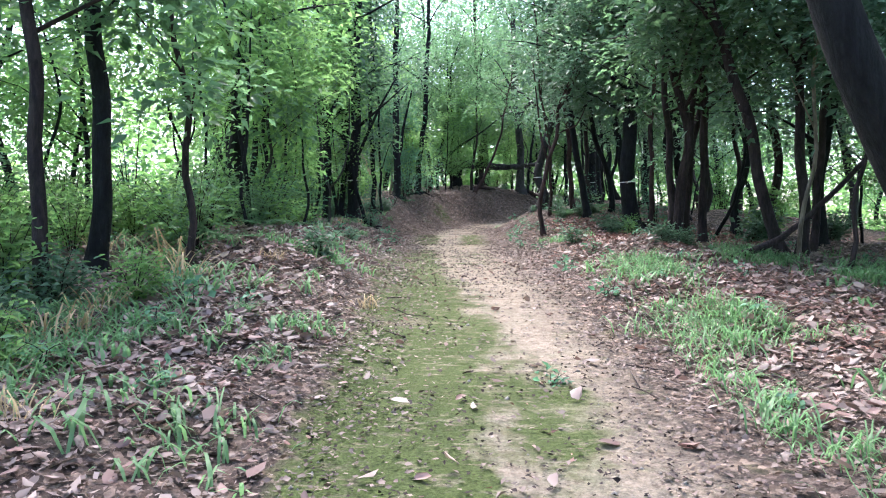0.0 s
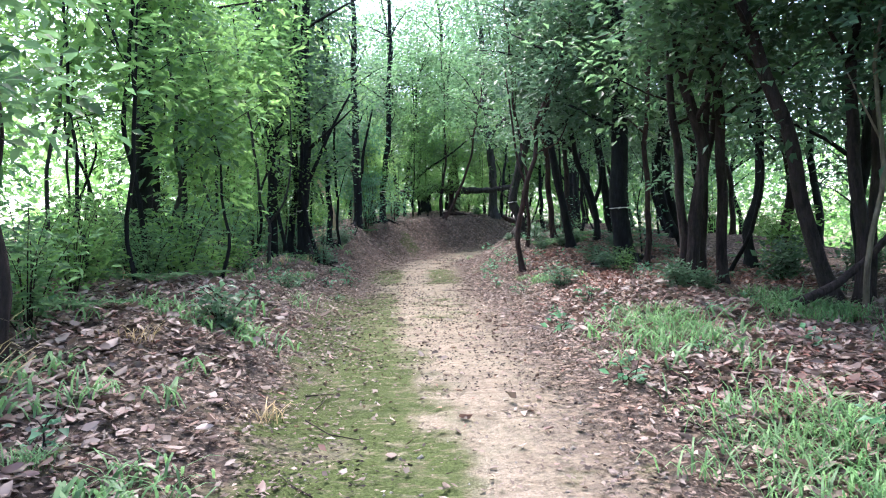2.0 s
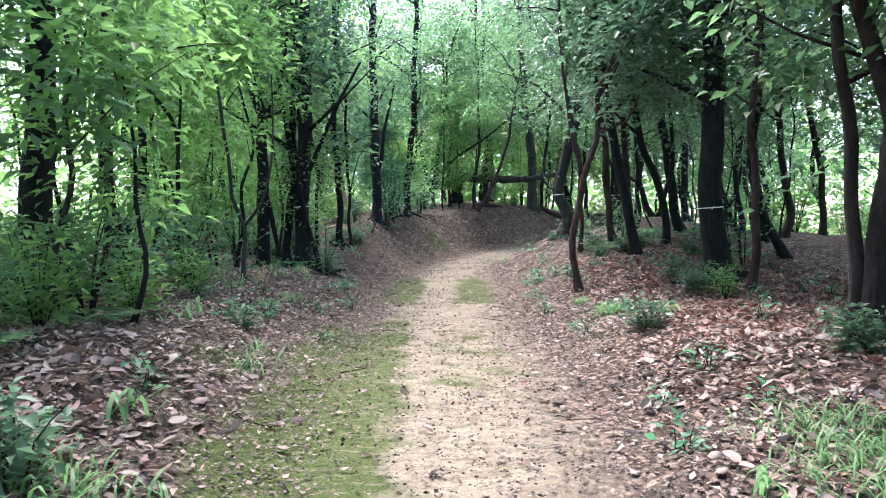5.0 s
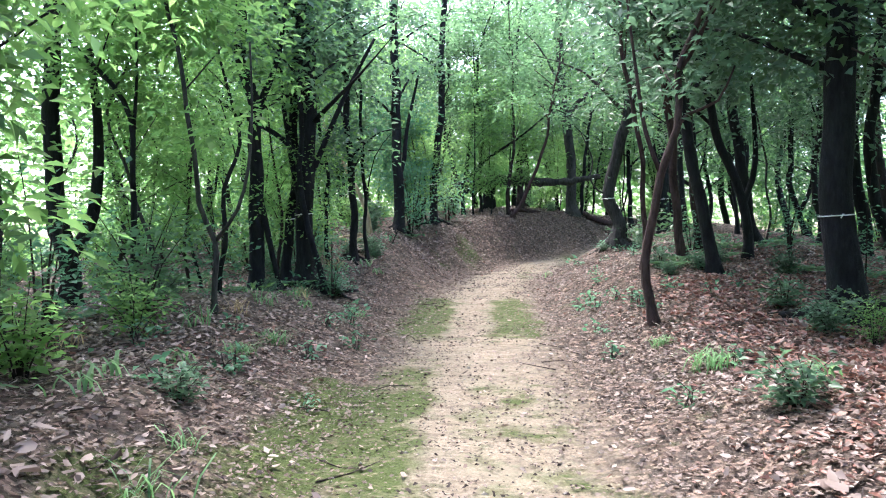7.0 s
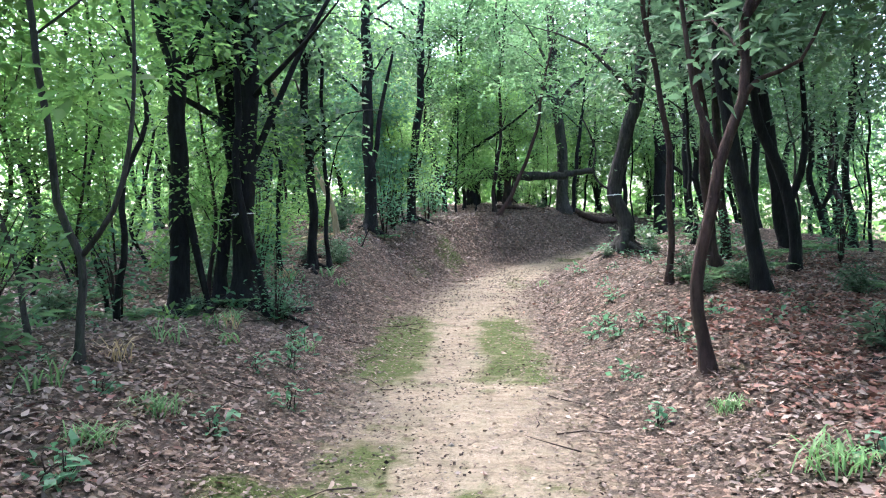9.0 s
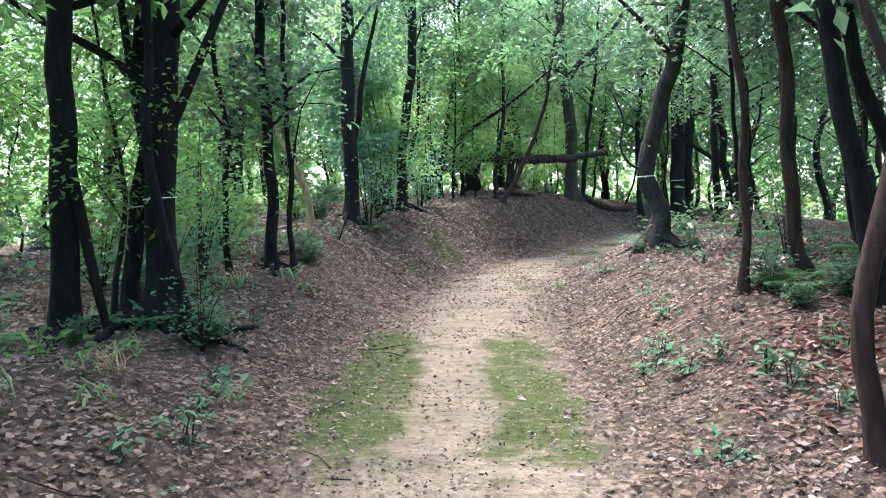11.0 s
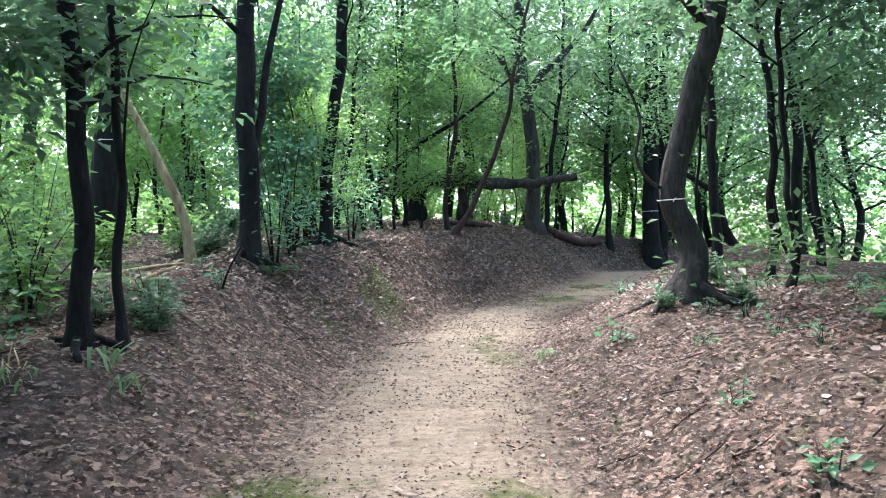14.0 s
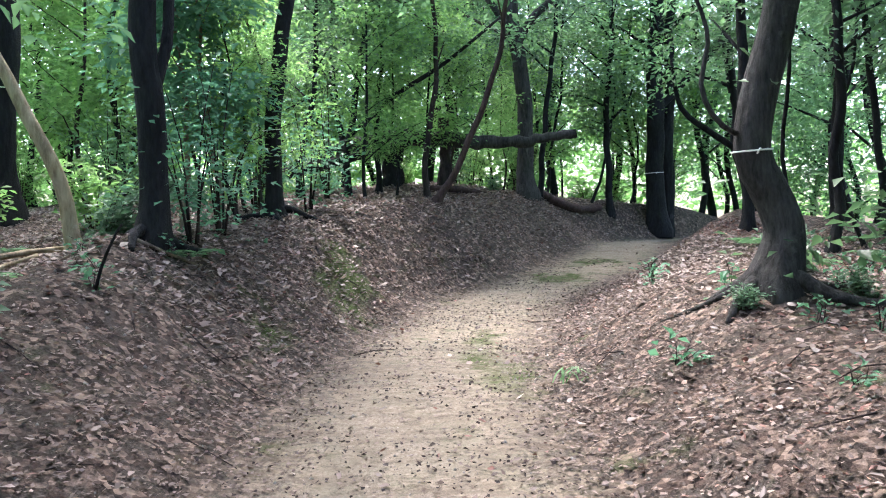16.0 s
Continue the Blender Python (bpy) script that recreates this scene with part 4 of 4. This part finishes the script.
# leafy saplings between the trunks
saplings = []
for k in range(400):
    if len(saplings) > 34:
        break
    x, y = r_wood.uniform(-6.5, 10), r_wood.uniform(4, 47)
    u = x - float(middle(y))
    if not ((-7.5 < u < -5.5 and r_wood.random() < 0.3) or (-5.5 < u < -4.1 and y > 19) or (u < -3.2 and u > -5 and 21 < y < 32) or (4.6 < u < 8 and y < 16 and r_wood.random() < 0.15)):
        continue
    if -5 < x < -1.2 and 23 < y < 31:
        continue
    if not settle(x, y, 0.9, saplings):
        continue
    s = r_wood.uniform(0.42, 0.68)
    copy_thing(MODELS[int(r_wood.choice((3, 1, 3)))], pose(x, y, g(x, y), 0, 0, r_wood.uniform(0, 360)) @ Matrix.Diagonal((s, s, s, 1)))
for k, m in enumerate(MODELS):
    a = ((-7.0, 24.0), (-6.2, 28.5), (-8.0, 36.0), (-5.4, 36.5), (12.5, 20.0))[k]
    m.matrix_basis = pose(a[0], a[1], g(*a), 0, 0, 40 * k)

# far edge of the fields
r_far = np.random.default_rng(5)
ang = r_far.uniform(0, 2 * np.pi, 3300)
dist = np.where(np.sin(ang) > 0.2, r_far.uniform(48, 85, 3300), r_far.uniform(34, 80, 3300))
fx, fy = dist * np.sin(ang), 20 + dist * np.cos(ang)
fc = np.stack([fx, fy, height(fx, fy) + r_far.uniform(0, 1, 3300) ** 0.9 * 13], 1)
P, D, s = spray(r_far, fc, 2.2, 34, 0.66, 0.8)
tagged(new("far_wood", leaf_mesh("far_wood", P, D, s, 0.4, LEAF_BRIGHT, seed=2)), "distant line of bright green woodland", "trees", kind="stuff")


# ---- undergrowth ----
def shrub(name, label, tall, wide, stems, per, size, leaves, seed, slim=0.26, category="shrub"):
    r = np.random.default_rng(seed)
    top = tagged(new(name), label, category, "undergrowth")
    top.location = (-80.0 - 3 * seed, -60.0, 0)
    tubes, P, D, S = [], [], [], []
    for k in range(stems):
        a, out = r.random() * 6.28, wide * (0.4 + 0.6 * r.random())
        tip = np.array([math.cos(a) * out, math.sin(a) * out, tall * (0.4 + 0.6 * r.random())])
        l = curve_through([np.array([0.04 * math.cos(a), 0.04 * math.sin(a), -0.05]), tip * (0.35, 0.35, 0.55) + r.normal(0, 0.03, 3), tip], 0.3 if tall > 0.6 else 0.12)
        tubes.append(tube(l, np.linspace(0.004 + 0.006 * tall, 0.002, len(l)), 4, seed=k))
        for _ in range(per):
            q = r.uniform(0.25, 1.0)
            i = int(q * (len(l) - 1))
            P.append(l[i] + r.normal(0, 0.07 * tall + 0.02, 3) * (1.5, 1.5, 0.7))
            b = r.random() * 6.28
            D.append((math.cos(b) + 0.4 * math.cos(a), math.sin(b) + 0.4 * math.sin(a), r.normal(0.05, 0.35)))
            S.append(size * (0.6 + 0.7 * r.random()))
    part("stem", mesh_of("stem", *join(tubes), BARK_BROWN), top)
    part("foliage", leaf_mesh("foliage", np.array(P), np.array(D, float), S, slim, leaves, seed=seed), top)
    return top


def tuft(name, label, tall, blades, leaves, seed, wide=0.035, spread=0.8):
    """Arching grass blades, each of three joints."""
    r = np.random.default_rng(seed)
    V, F = [], []
    for _ in range(blades):
        a = r.random() * 6.28
        d = np.array([math.cos(a), math.sin(a), 0])
        sd = np.array([-d[1], d[0], 0])
        root = np.array([*r.normal(0, 0.07, 2), -0.02])
        t = tall * r.uniform(0.5, 1.15)
        out = spread * t * r.uniform(0.3, 1.0)
        k = len(V)
        for q, w in ((0, 0.6), (0.4, 1.0), (0.75, 0.75)):
            c = root + d * out * q ** 1.5 + np.array([0, 0, t * (q - 0.45 * q * q * spread)])
            V += [tuple(c - sd * wide * w / 2), tuple(c + sd * wide * w / 2)]
        V.append(tuple(root + d * out + np.array([0, 0, t * (1 - 0.62 * spread)])))
        F += [(k, k + 1, k + 3, k + 2), (k + 2, k + 3, k + 5, k + 4), (k + 4, k + 5, k + 6)]
    ob = new(name, mesh_of(name, V, F, leaves))
    ob.location = (-80.0 - 3 * seed, -70.0, 0)
    return tagged(ob, label, "grass", "grass and weeds by the path")


def frond_plant(seed):
    """A fern: arching fronds with paired leaflets."""
    r = np.random.default_rng(seed)
    P, D, S = [], [], []
    for k in range(7):
        a = k * 0.9 + r.random() * 0.4
        d = np.array([math.cos(a), math.sin(a), 0])
        sd = np.array([-d[1], d[0], 0])
        long = r.uniform(0.35, 0.55)
        for q in np.linspace(0.15, 1, 13):
            c = d * long * q + np.array([0, 0, 0.42 * q - 0.34 * q * q])
            for sgn in (-1, 1):
                P.append(c)
                D.append(sd * sgn + d * 0.45 + np.array([0, 0, -0.15]))
                S.append(0.15 * math.sin(math.pi * min(0.98, q * 0.85 + 0.15)) + 0.02)
    ob = new("fern", leaf_mesh("fern", np.array(P), np.array(D), S, 0.13, LEAF_MID, 0.03, seed=seed))
    ob.location = (-80.0 - 3 * seed, -76.0, 0)
    return tagged(ob, "bright green fern with arching fronds", "fern", "undergrowth")


SHRUBS = [shrub("shrub", "leafy green shrub in the undergrowth", 1.3, 0.7, 9, 55, 0.13, LEAF_BRIGHT, 201), shrub("shrub", "tall light green bush in the undergrowth", 2.0, 0.9, 10, 66, 0.13, LEAF_BRIGHT, 202),
          shrub("shrub", "dark blue-green evergreen bush", 1.0, 0.6, 8, 70, 0.11, LEAF_BLUE, 203), shrub("shrub", "loose bush with narrow leaves", 1.7, 0.8, 9, 60, 0.16, LEAF_MID, 204, 0.16)]
SLENDER = shrub("leafy_sapling", "slender sapling with small grey-green leaves", 2.3, 0.55, 7, 62, 0.1, LEAF_SEED, 205, 0.28, "sapling")
PLANTS = [shrub("seedling", "small green seedling on the leaf litter", 0.22, 0.16, 4, 9, 0.065, LEAF_SEED, 211, 0.3, "plant"), shrub("seedling", "bright green seedling on the leaf litter", 0.16, 0.16, 4, 7, 0.075, LEAF_SEED, 212, 0.3, "plant"),
          shrub("low_bush", "low dark green bush beside the path", 0.4, 0.3, 8, 36, 0.075, LEAF_BLUE, 213, 0.26)]
TUFTS = [tuft("grass_tuft", "tuft of bright green grass beside the path", 0.36, 20, GRASS, 221, 0.011, 0.95), tuft("grass_tuft", "broad-bladed green grass on the leaf litter", 0.3, 10, GRASS, 222, 0.024, 0.95),
         tuft("grass_tuft", "tuft of dry straw-coloured grass", 0.4, 26, STRAW, 223, 0.01, 0.9), tuft("grass_tuft", "dense dark green grass tussock", 0.24, 70, GRASS, 224, 0.009, 1.0)]
FERN = frond_plant(231)


def strew(models, count, area, gap, seed, weights=None, size=(0.75, 1.25), ok=None, taken=None):
    r = np.random.default_rng(seed)
    taken = [] if taken is None else taken
    made = 0
    for _ in range(count * 12):
        if made >= count:
            return
        x, y = r.uniform(area[0], area[1]), r.uniform(area[2], area[3])
        u = x - float(middle(y))
        if ok and not ok(u, x, y, r):
            continue
        if not settle(x, y, gap, taken):
            continue
        m = models[int(r.choice(len(models), p=weights))]
        s = r.uniform(*size)
        copy_thing(m, pose(x, y, g(x, y) - 0.01, 0, 0, r.uniform(0, 360)) @ Matrix.Diagonal((s, s, s * r.uniform(0.85, 1.15), 1)))
        made += 1


# bushes behind the front trunks
strew(SHRUBS, 34, (-5.2, -2.2, 3, 16), 0.6, 300, (0.35, 0.2, 0.25, 0.2), size=(0.5, 0.9), ok=lambda u, x, y, r: u < -3.0)
strew(SHRUBS, 70, (-11, -3.2, 1, 27), 0.8, 301, (0.42, 0.13, 0.15, 0.3), size=(0.6, 1.0), ok=lambda u, x, y, r: u < -3.6)
strew(SHRUBS, 30, (-11, -3.0, 27, 44), 0.9, 302, (0.3, 0.2, 0.3, 0.2), ok=lambda u, x, y, r: u < -5.0)
strew(SHRUBS, 26, (5.5, 12, 1, 16), 0.9, 303, (0.3, 0.1, 0.4, 0.2), ok=lambda u, x, y, r: u > 5.2)
strew(SHRUBS, 14, (10.5, 18, 26, 50), 1.0, 304, (0.3, 0.45, 0.1, 0.15), size=(0.9, 1.7), ok=lambda u, x, y, r: u > 6.2)
strew(SHRUBS, 18, (-5, 9, 40.5, 50), 0.8, 305, (0.3, 0.5, 0.1, 0.1), ok=lambda u, x, y, r: u < -2.5)
for x, y, k, s in ((-2.9, 30.4, 2, 1.1), (-3.9, 26.6, 2, 0.7), (-3.3, 24.6, 3, 0.7), (-3.4, 22.6, 2, 0.8), (-4.2, 29.4, 0, 0.9), (-4.4, 27.2, 1, 0.7), (-4.2, 25.4, 0, 0.9), (1.0, 38.9, 0, 0.6), (2.3, 39.4, 3, 0.7), (-0.9, 39.4, 3, 0.8), (3.2, 39.2, 2, 0.6), (-1.9, 36.6, 0, 0.7), (-1.9, 25.0, 2, 0.55), (4.3, 27.6, 2, 0.6), (5.0, 20.6, 2, 0.6), (3.9, 21.2, 2, 0.5), (4.4, 21.9, 2, 0.55),
                   (3.3, 20.9, 2, 0.35), (4.0, 26.2, 2, 0.4), (3.15, 26.3, 2, 0.3), (-2.0, 21.0, 2, 0.5), (-2.9, 20.3, 2, 0.4), (3.7, 16.4, 2, 0.5), (4.0, 16.2, 1, 0.3), (3.55, 12.0, 2, 0.6), (3.9, 12.0, 2, 0.45)):
    copy_thing(SHRUBS[k], pose(x, y, g(x, y), 0, 0, 70 * x) @ Matrix.Diagonal((s, s, s, 1)))

for x, y, s in ((-1.45, 28.7, 0.95), (-1.35, 29.5, 1.0), (-0.65, 32.4, 1.0), (-2.9, 22.3, 0.85), (-3.0, 23.7, 1.0), (-0.5, 34.6, 1.1), (-1.6, 33.4, 1.2), (5.9, 22.9, 0.8), (4.5, 24.0, 0.7), (5.4, 19.2, 0.8), (-3.3, 19.4, 0.9), (-3.5, 15.4, 0.9), (-2.0, 20.8, 0.55)):
    copy_thing(SLENDER, pose(x, y, g(x, y), 0, 0, 80 * x + 31 * y) @ Matrix.Diagonal((s, s, s, 1)))
# weeds and grass
strew(TUFTS, 70, (1.5, 6.0, 2.5, 11.5), 0.25, 311, (0.65, 0.3, 0.0, 0.05), ok=lambda u, x, y, r: u > 1.25 + 0.1 * max(0, y - 6) and r.random() < 1.2 - y * 0.07)
strew(TUFTS, 85, (-4.5, -0.7, 2.2, 9.0), 0.2, 312, (0.25, 0.55, 0.15, 0.05), ok=lambda u, x, y, r: u < -1.15)
strew(TUFTS, 40, (-4.5, -1.2, 9.0, 27.0), 0.5, 313, (0.25, 0.5, 0.2, 0.05), ok=lambda u, x, y, r: u < -1.6)
strew(TUFTS, 5, (-4.5, -2.3, 3.0, 9.0), 0.3, 314, (0.0, 0.0, 1.0, 0.0), size=(1.2, 1.9))
strew(PLANTS, 48, (-4.4, -1.0, 3.0, 30.0), 0.35, 315, (0.55, 0.4, 0.05), ok=lambda u, x, y, r: u < -1.3)
strew(PLANTS, 75, (1.4, 6.5, 4.0, 30.0), 0.35, 316, (0.6, 0.35, 0.05), ok=lambda u, x, y, r: u > 1.45)
strew([FERN], 26, (-5, -2.5, 8, 31), 0.7, 317, ok=lambda u, x, y, r: u < -2.8)
strew([FERN], 18, (4.2, 8, 18, 32), 0.7, 318, ok=lambda u, x, y, r: u > 3.5)
for m, x, y, s in ((TUFTS[3], 2.41, 15.8, 1.6), (TUFTS[3], 2.3, 17.2, 1.0), (TUFTS[1], 2.75, 14.4, 1.0), (PLANTS[2], 2.45, 14.1, 1.1), (PLANTS[1], 1.9, 20.7, 1.3), (PLANTS[1], 0.75, 5.1, 0.8), (TUFTS[1], 1.95, 26.9, 0.9), (FERN, -1.4, 28.35, 0.8), (PLANTS[0], 2.07, 20.97, 1.1), (PLANTS[0], 2.47, 19.65, 1.2), (TUFTS[1], -2.3, 20.0, 1.0), (PLANTS[1], 2.07, 20.25, 1.4), (PLANTS[0], 2.5, 19.3, 1.2), (TUFTS[0], -2.44, 23.2, 1.1), (TUFTS[1], -2.3, 23.4, 1.1), (FERN, 3.45, 21.5, 1.0), (FERN, 3.65, 21.8, 0.9), (PLANTS[2], 3.3, 21.7, 1.2), (PLANTS[2], 3.91, 18.1, 1.2), (PLANTS[2], 4.1, 17.0, 1.3), (PLANTS[1], -2.0, 14.3, 1.3), (TUFTS[1], -2.37, 14.2, 1.2), (PLANTS[1], -1.83, 15.4, 1.3), (TUFTS[0], -2.2, 19.05, 1.0), (PLANTS[2], -2.05, 25.45, 1.2), (TUFTS[1], -1.67, 23.75, 0.9), (PLANTS[0], 3.7, 29.8, 1.3), (PLANTS[0], 3.5, 29.2, 1.2)):
    copy_thing(m, pose(x, y, g(x, y) - 0.01, 0, 0, 100 * y) @ Matrix.Diagonal((s, s, s, 1)))


def sward(name, label, count, area, keep, seed, tall=0.3, wide=0.011):
    """Loose long grass: single blades of two bends, spread over an area."""
    r = np.random.default_rng(seed)
    x, y = r.uniform(area[0], area[1], count * 4), r.uniform(area[2], area[3], count * 4)
    ok = r.random(count * 4) < keep(x, y, x - middle(y))
    x, y = x[ok][:count], y[ok][:count]
    n = len(x)
    a = r.random(n) * 6.28
    d, sd = np.stack([np.cos(a), np.sin(a), 0 * a], 1), np.stack([-np.sin(a), np.cos(a), 0 * a], 1)
    root = np.stack([x, y, height(x, y) - 0.01], 1)
    t = (tall * r.uniform(0.4, 1.2, n)).reshape(-1, 1)
    out = t * r.uniform(0.3, 1.1, (n, 1))
    up = np.array([0, 0, 1.0])
    w = wide * r.uniform(0.6, 1.3, (n, 1))
    rows = []
    for q, ww in ((0, 0.6), (0.4, 1.0), (0.75, 0.7)):
        c = root + d * out * q ** 1.5 + up * t * (q - 0.5 * q * q)
        rows += [c - sd * w * ww / 2, c + sd * w * ww / 2]
    rows.append(root + d * out + up * t * 0.42)
    V = np.stack(rows, 1).reshape(-1, 3)
    F = []
    for k in range(0, 7 * n, 7):
        F += [(k, k + 1, k + 3, k + 2), (k + 2, k + 3, k + 5, k + 4), (k + 4, k + 5, k + 6)]
    return tagged(new(name, mesh_of(name, V.tolist(), F, GRASS)), label, "grass", kind="stuff")


sward("grass", "long green grass growing through the dead leaves", 17000, (1.3, 7.0, 2.0, 11.5), lambda x, y, u: smooth(1.2, 2.0, u - 0.08 * np.maximum(0, y - 5)) * smooth(-0.08, 0.2, rough(x, y, 1.1) + 0.12 - 0.02 * np.maximum(0, y - 6)), 321)
sward("grass", "scattered green grass blades on the leaf litter", 4200, (-5, -0.7, 2.0, 10.0), lambda x, y, u: smooth(1.1, 1.8, -u) * smooth(0.0, 0.25, rough(x, y, 1.3)), 322, 0.28, 0.018)
for k, m in enumerate(SHRUBS + [SLENDER] + PLANTS + TUFTS + [FERN]):
    x, y = -4.6 - 0.45 * (k % 4), 6.0 + 1.3 * k
    m.location = (x, y, g(x, y) - 0.01)


# ---- dead leaves, twigs and crumbs on the ground ----
def litter(name, label, count, area, size, mat, seed, keep, wide=0.26, curl=0.25, oval=False):
    r = np.random.default_rng(seed)
    x, y = r.uniform(area[0], area[1], count * 3), area[2] + (area[3] - area[2]) * r.random(count * 3)
    ok = r.random(count * 3) < keep(x, y, x - middle(y))
    x, y = x[ok][:count], y[ok][:count]
    n = len(x)
    a = r.random(n) * 6.28
    D = np.stack([np.cos(a), np.sin(a), r.normal(0.0, 0.22, n)], 1)
    s = size * (0.45 + 0.9 * r.random(n))
    P = np.stack([x, y, height(x, y) + 0.012 + 0.25 * np.abs(D[:, 2]) * s + 0.015 * r.random(n)], 1)
    ob = new(name, leaf_mesh(name, P, D, s, wide, mat, 0.14, seed, curl, oval))
    return tagged(ob, label, "leaves", kind="stuff")


def bank(x, y, u):
    fine = 1 - 0.8 * smooth(17, 20, y) * smooth(29, 27, y) * smooth(4.0, 2.6, np.abs(u))
    return 0.02 + fine * 0.98 * smooth(1.0, 2.6, np.abs(u)) * (0.55 + 0.9 * np.clip(rough(x, y, 0.8) + 0.4, 0, 1))


litter("leaf_litter", "brown and tan dead leaves covering the forest floor", 125000, (-6.5, 7.5, 1.5, 40), 0.058, DRY, 401, bank, 0.28)
litter("leaf_litter", "rust-red dead leaves on the banks", 46000, (-5, 7.5, 2, 40), 0.056, RUST, 402, lambda x, y, u: bank(x, y, u) * np.where(u > 0, 1.0, 0.25) * (rough(x, y, 0.5) > -0.12))
litter("leaf_litter", "drift of red-brown dead leaves between the trunks", 9000, (2.0, 6.0, 12.5, 20.5), 0.075, RUST, 407, lambda x, y, u: smooth(1.7, 2.8, u))
litter("leaf_litter", "large curled dead leaves near the path", 11000, (-4.5, 5.5, 1.5, 13), 0.098, DRY, 403, bank, 0.27, 0.3, True)
litter("leaf_litter", "broad pinkish dead leaves beside the path", 5000, (-4.5, 5.5, 1.5, 12), 0.092, ROSE, 408, bank, 0.27, 0.3, True)
litter("leaf_litter", "curled tan leaves along the path's edges", 14000, (-4.5, 5.5, 12, 31), 0.06, DRY, 409, bank, 0.27, 0.3, True)
litter("leaf_litter", "dead leaves covering the mound at the bend", 24000, (-4, 9, 27, 44), 0.085, DRY, 406, lambda x, y, u: smooth(0.9, 1.8, -u) * (0.4 + rough(x, y, 0.9) + 0.5))
litter("leaf_crumbs", "scraps of dead leaf on the sandy path", 70000, (-3, 6, 2, 34), 0.036, CRUMB, 404, lambda x, y, u: smooth(3.2, 1.6, np.abs(u)) * (0.14 + 0.86 * smooth(0.4, 1.3, np.abs(u))), 0.3)
litter("leaf_crumbs", "dark scraps of leaf trodden into the path", 18000, (-2, 5, 2, 36), 0.03, BARK_BROWN, 405, lambda x, y, u: smooth(1.6, 0.9, np.abs(u)) * (rough(x, y, 1.2) > -0.1), 0.3)

r_pb = np.random.default_rng(19)
py = r_pb.uniform(3, 31, 2600)
px = middle(py) + r_pb.choice((-1, 1), 2600) * np.abs(r_pb.normal(1.7, 0.8, 2600))
pz = height(px, py)
V, F = [], []
for x, y, z, q in zip(px, py, pz, 0.006 + 0.016 * r_pb.random(2600) ** 2):
    k = len(V)
    t = r_pb.uniform(0.6, 1.4, 6) * q
    V += [(x + t[0], y, z), (x, y + t[1], z), (x - t[2], y, z), (x, y - t[3], z), (x, y, z + 0.7 * t[4] + 0.004), (x, y, z - t[5])]
    F += [(k, k + 1, k + 4), (k + 1, k + 2, k + 4), (k + 2, k + 3, k + 4), (k + 3, k, k + 4), (k + 1, k, k + 5), (k + 2, k + 1, k + 5), (k + 3, k + 2, k + 5), (k, k + 3, k + 5)]
STONE = bark("pebble_stone", (0.1, 0.09, 0.08), (0.34, 0.32, 0.29), (0.2, 0.19, 0.17), 0.8)
tagged(new("pebbles", mesh_of("pebbles", V, F, STONE)), "small grey pebbles along the path's edges", "pebbles", kind="stuff")

r_tw = np.random.default_rng(9)
tubes = []
for k in range(230):
    y = r_tw.uniform(2.5, 32)
    u = r_tw.choice((-1, 1)) * r_tw.uniform(0.6, 3.6)
    x, a, long = float(middle(y)) + u, r_tw.random() * 6.28, r_tw.uniform(0.12, 0.5)
    pts = [(x + math.cos(a) * long * q, y + math.sin(a) * long * q) for q in (-0.5, 0.0, 0.5)]
    l = np.array([(px, py, g(px, py) + 0.02) for px, py in pts]) + r_tw.normal(0, 0.01, (3, 3))
    tubes.append(tube(l, np.linspace(0.006, 0.003, 3), 4, seed=k))
tagged(new("twigs", mesh_of("twigs", *join(tubes), BARK_BROWN)), "small dead twigs scattered on the ground", "twigs", kind="stuff")
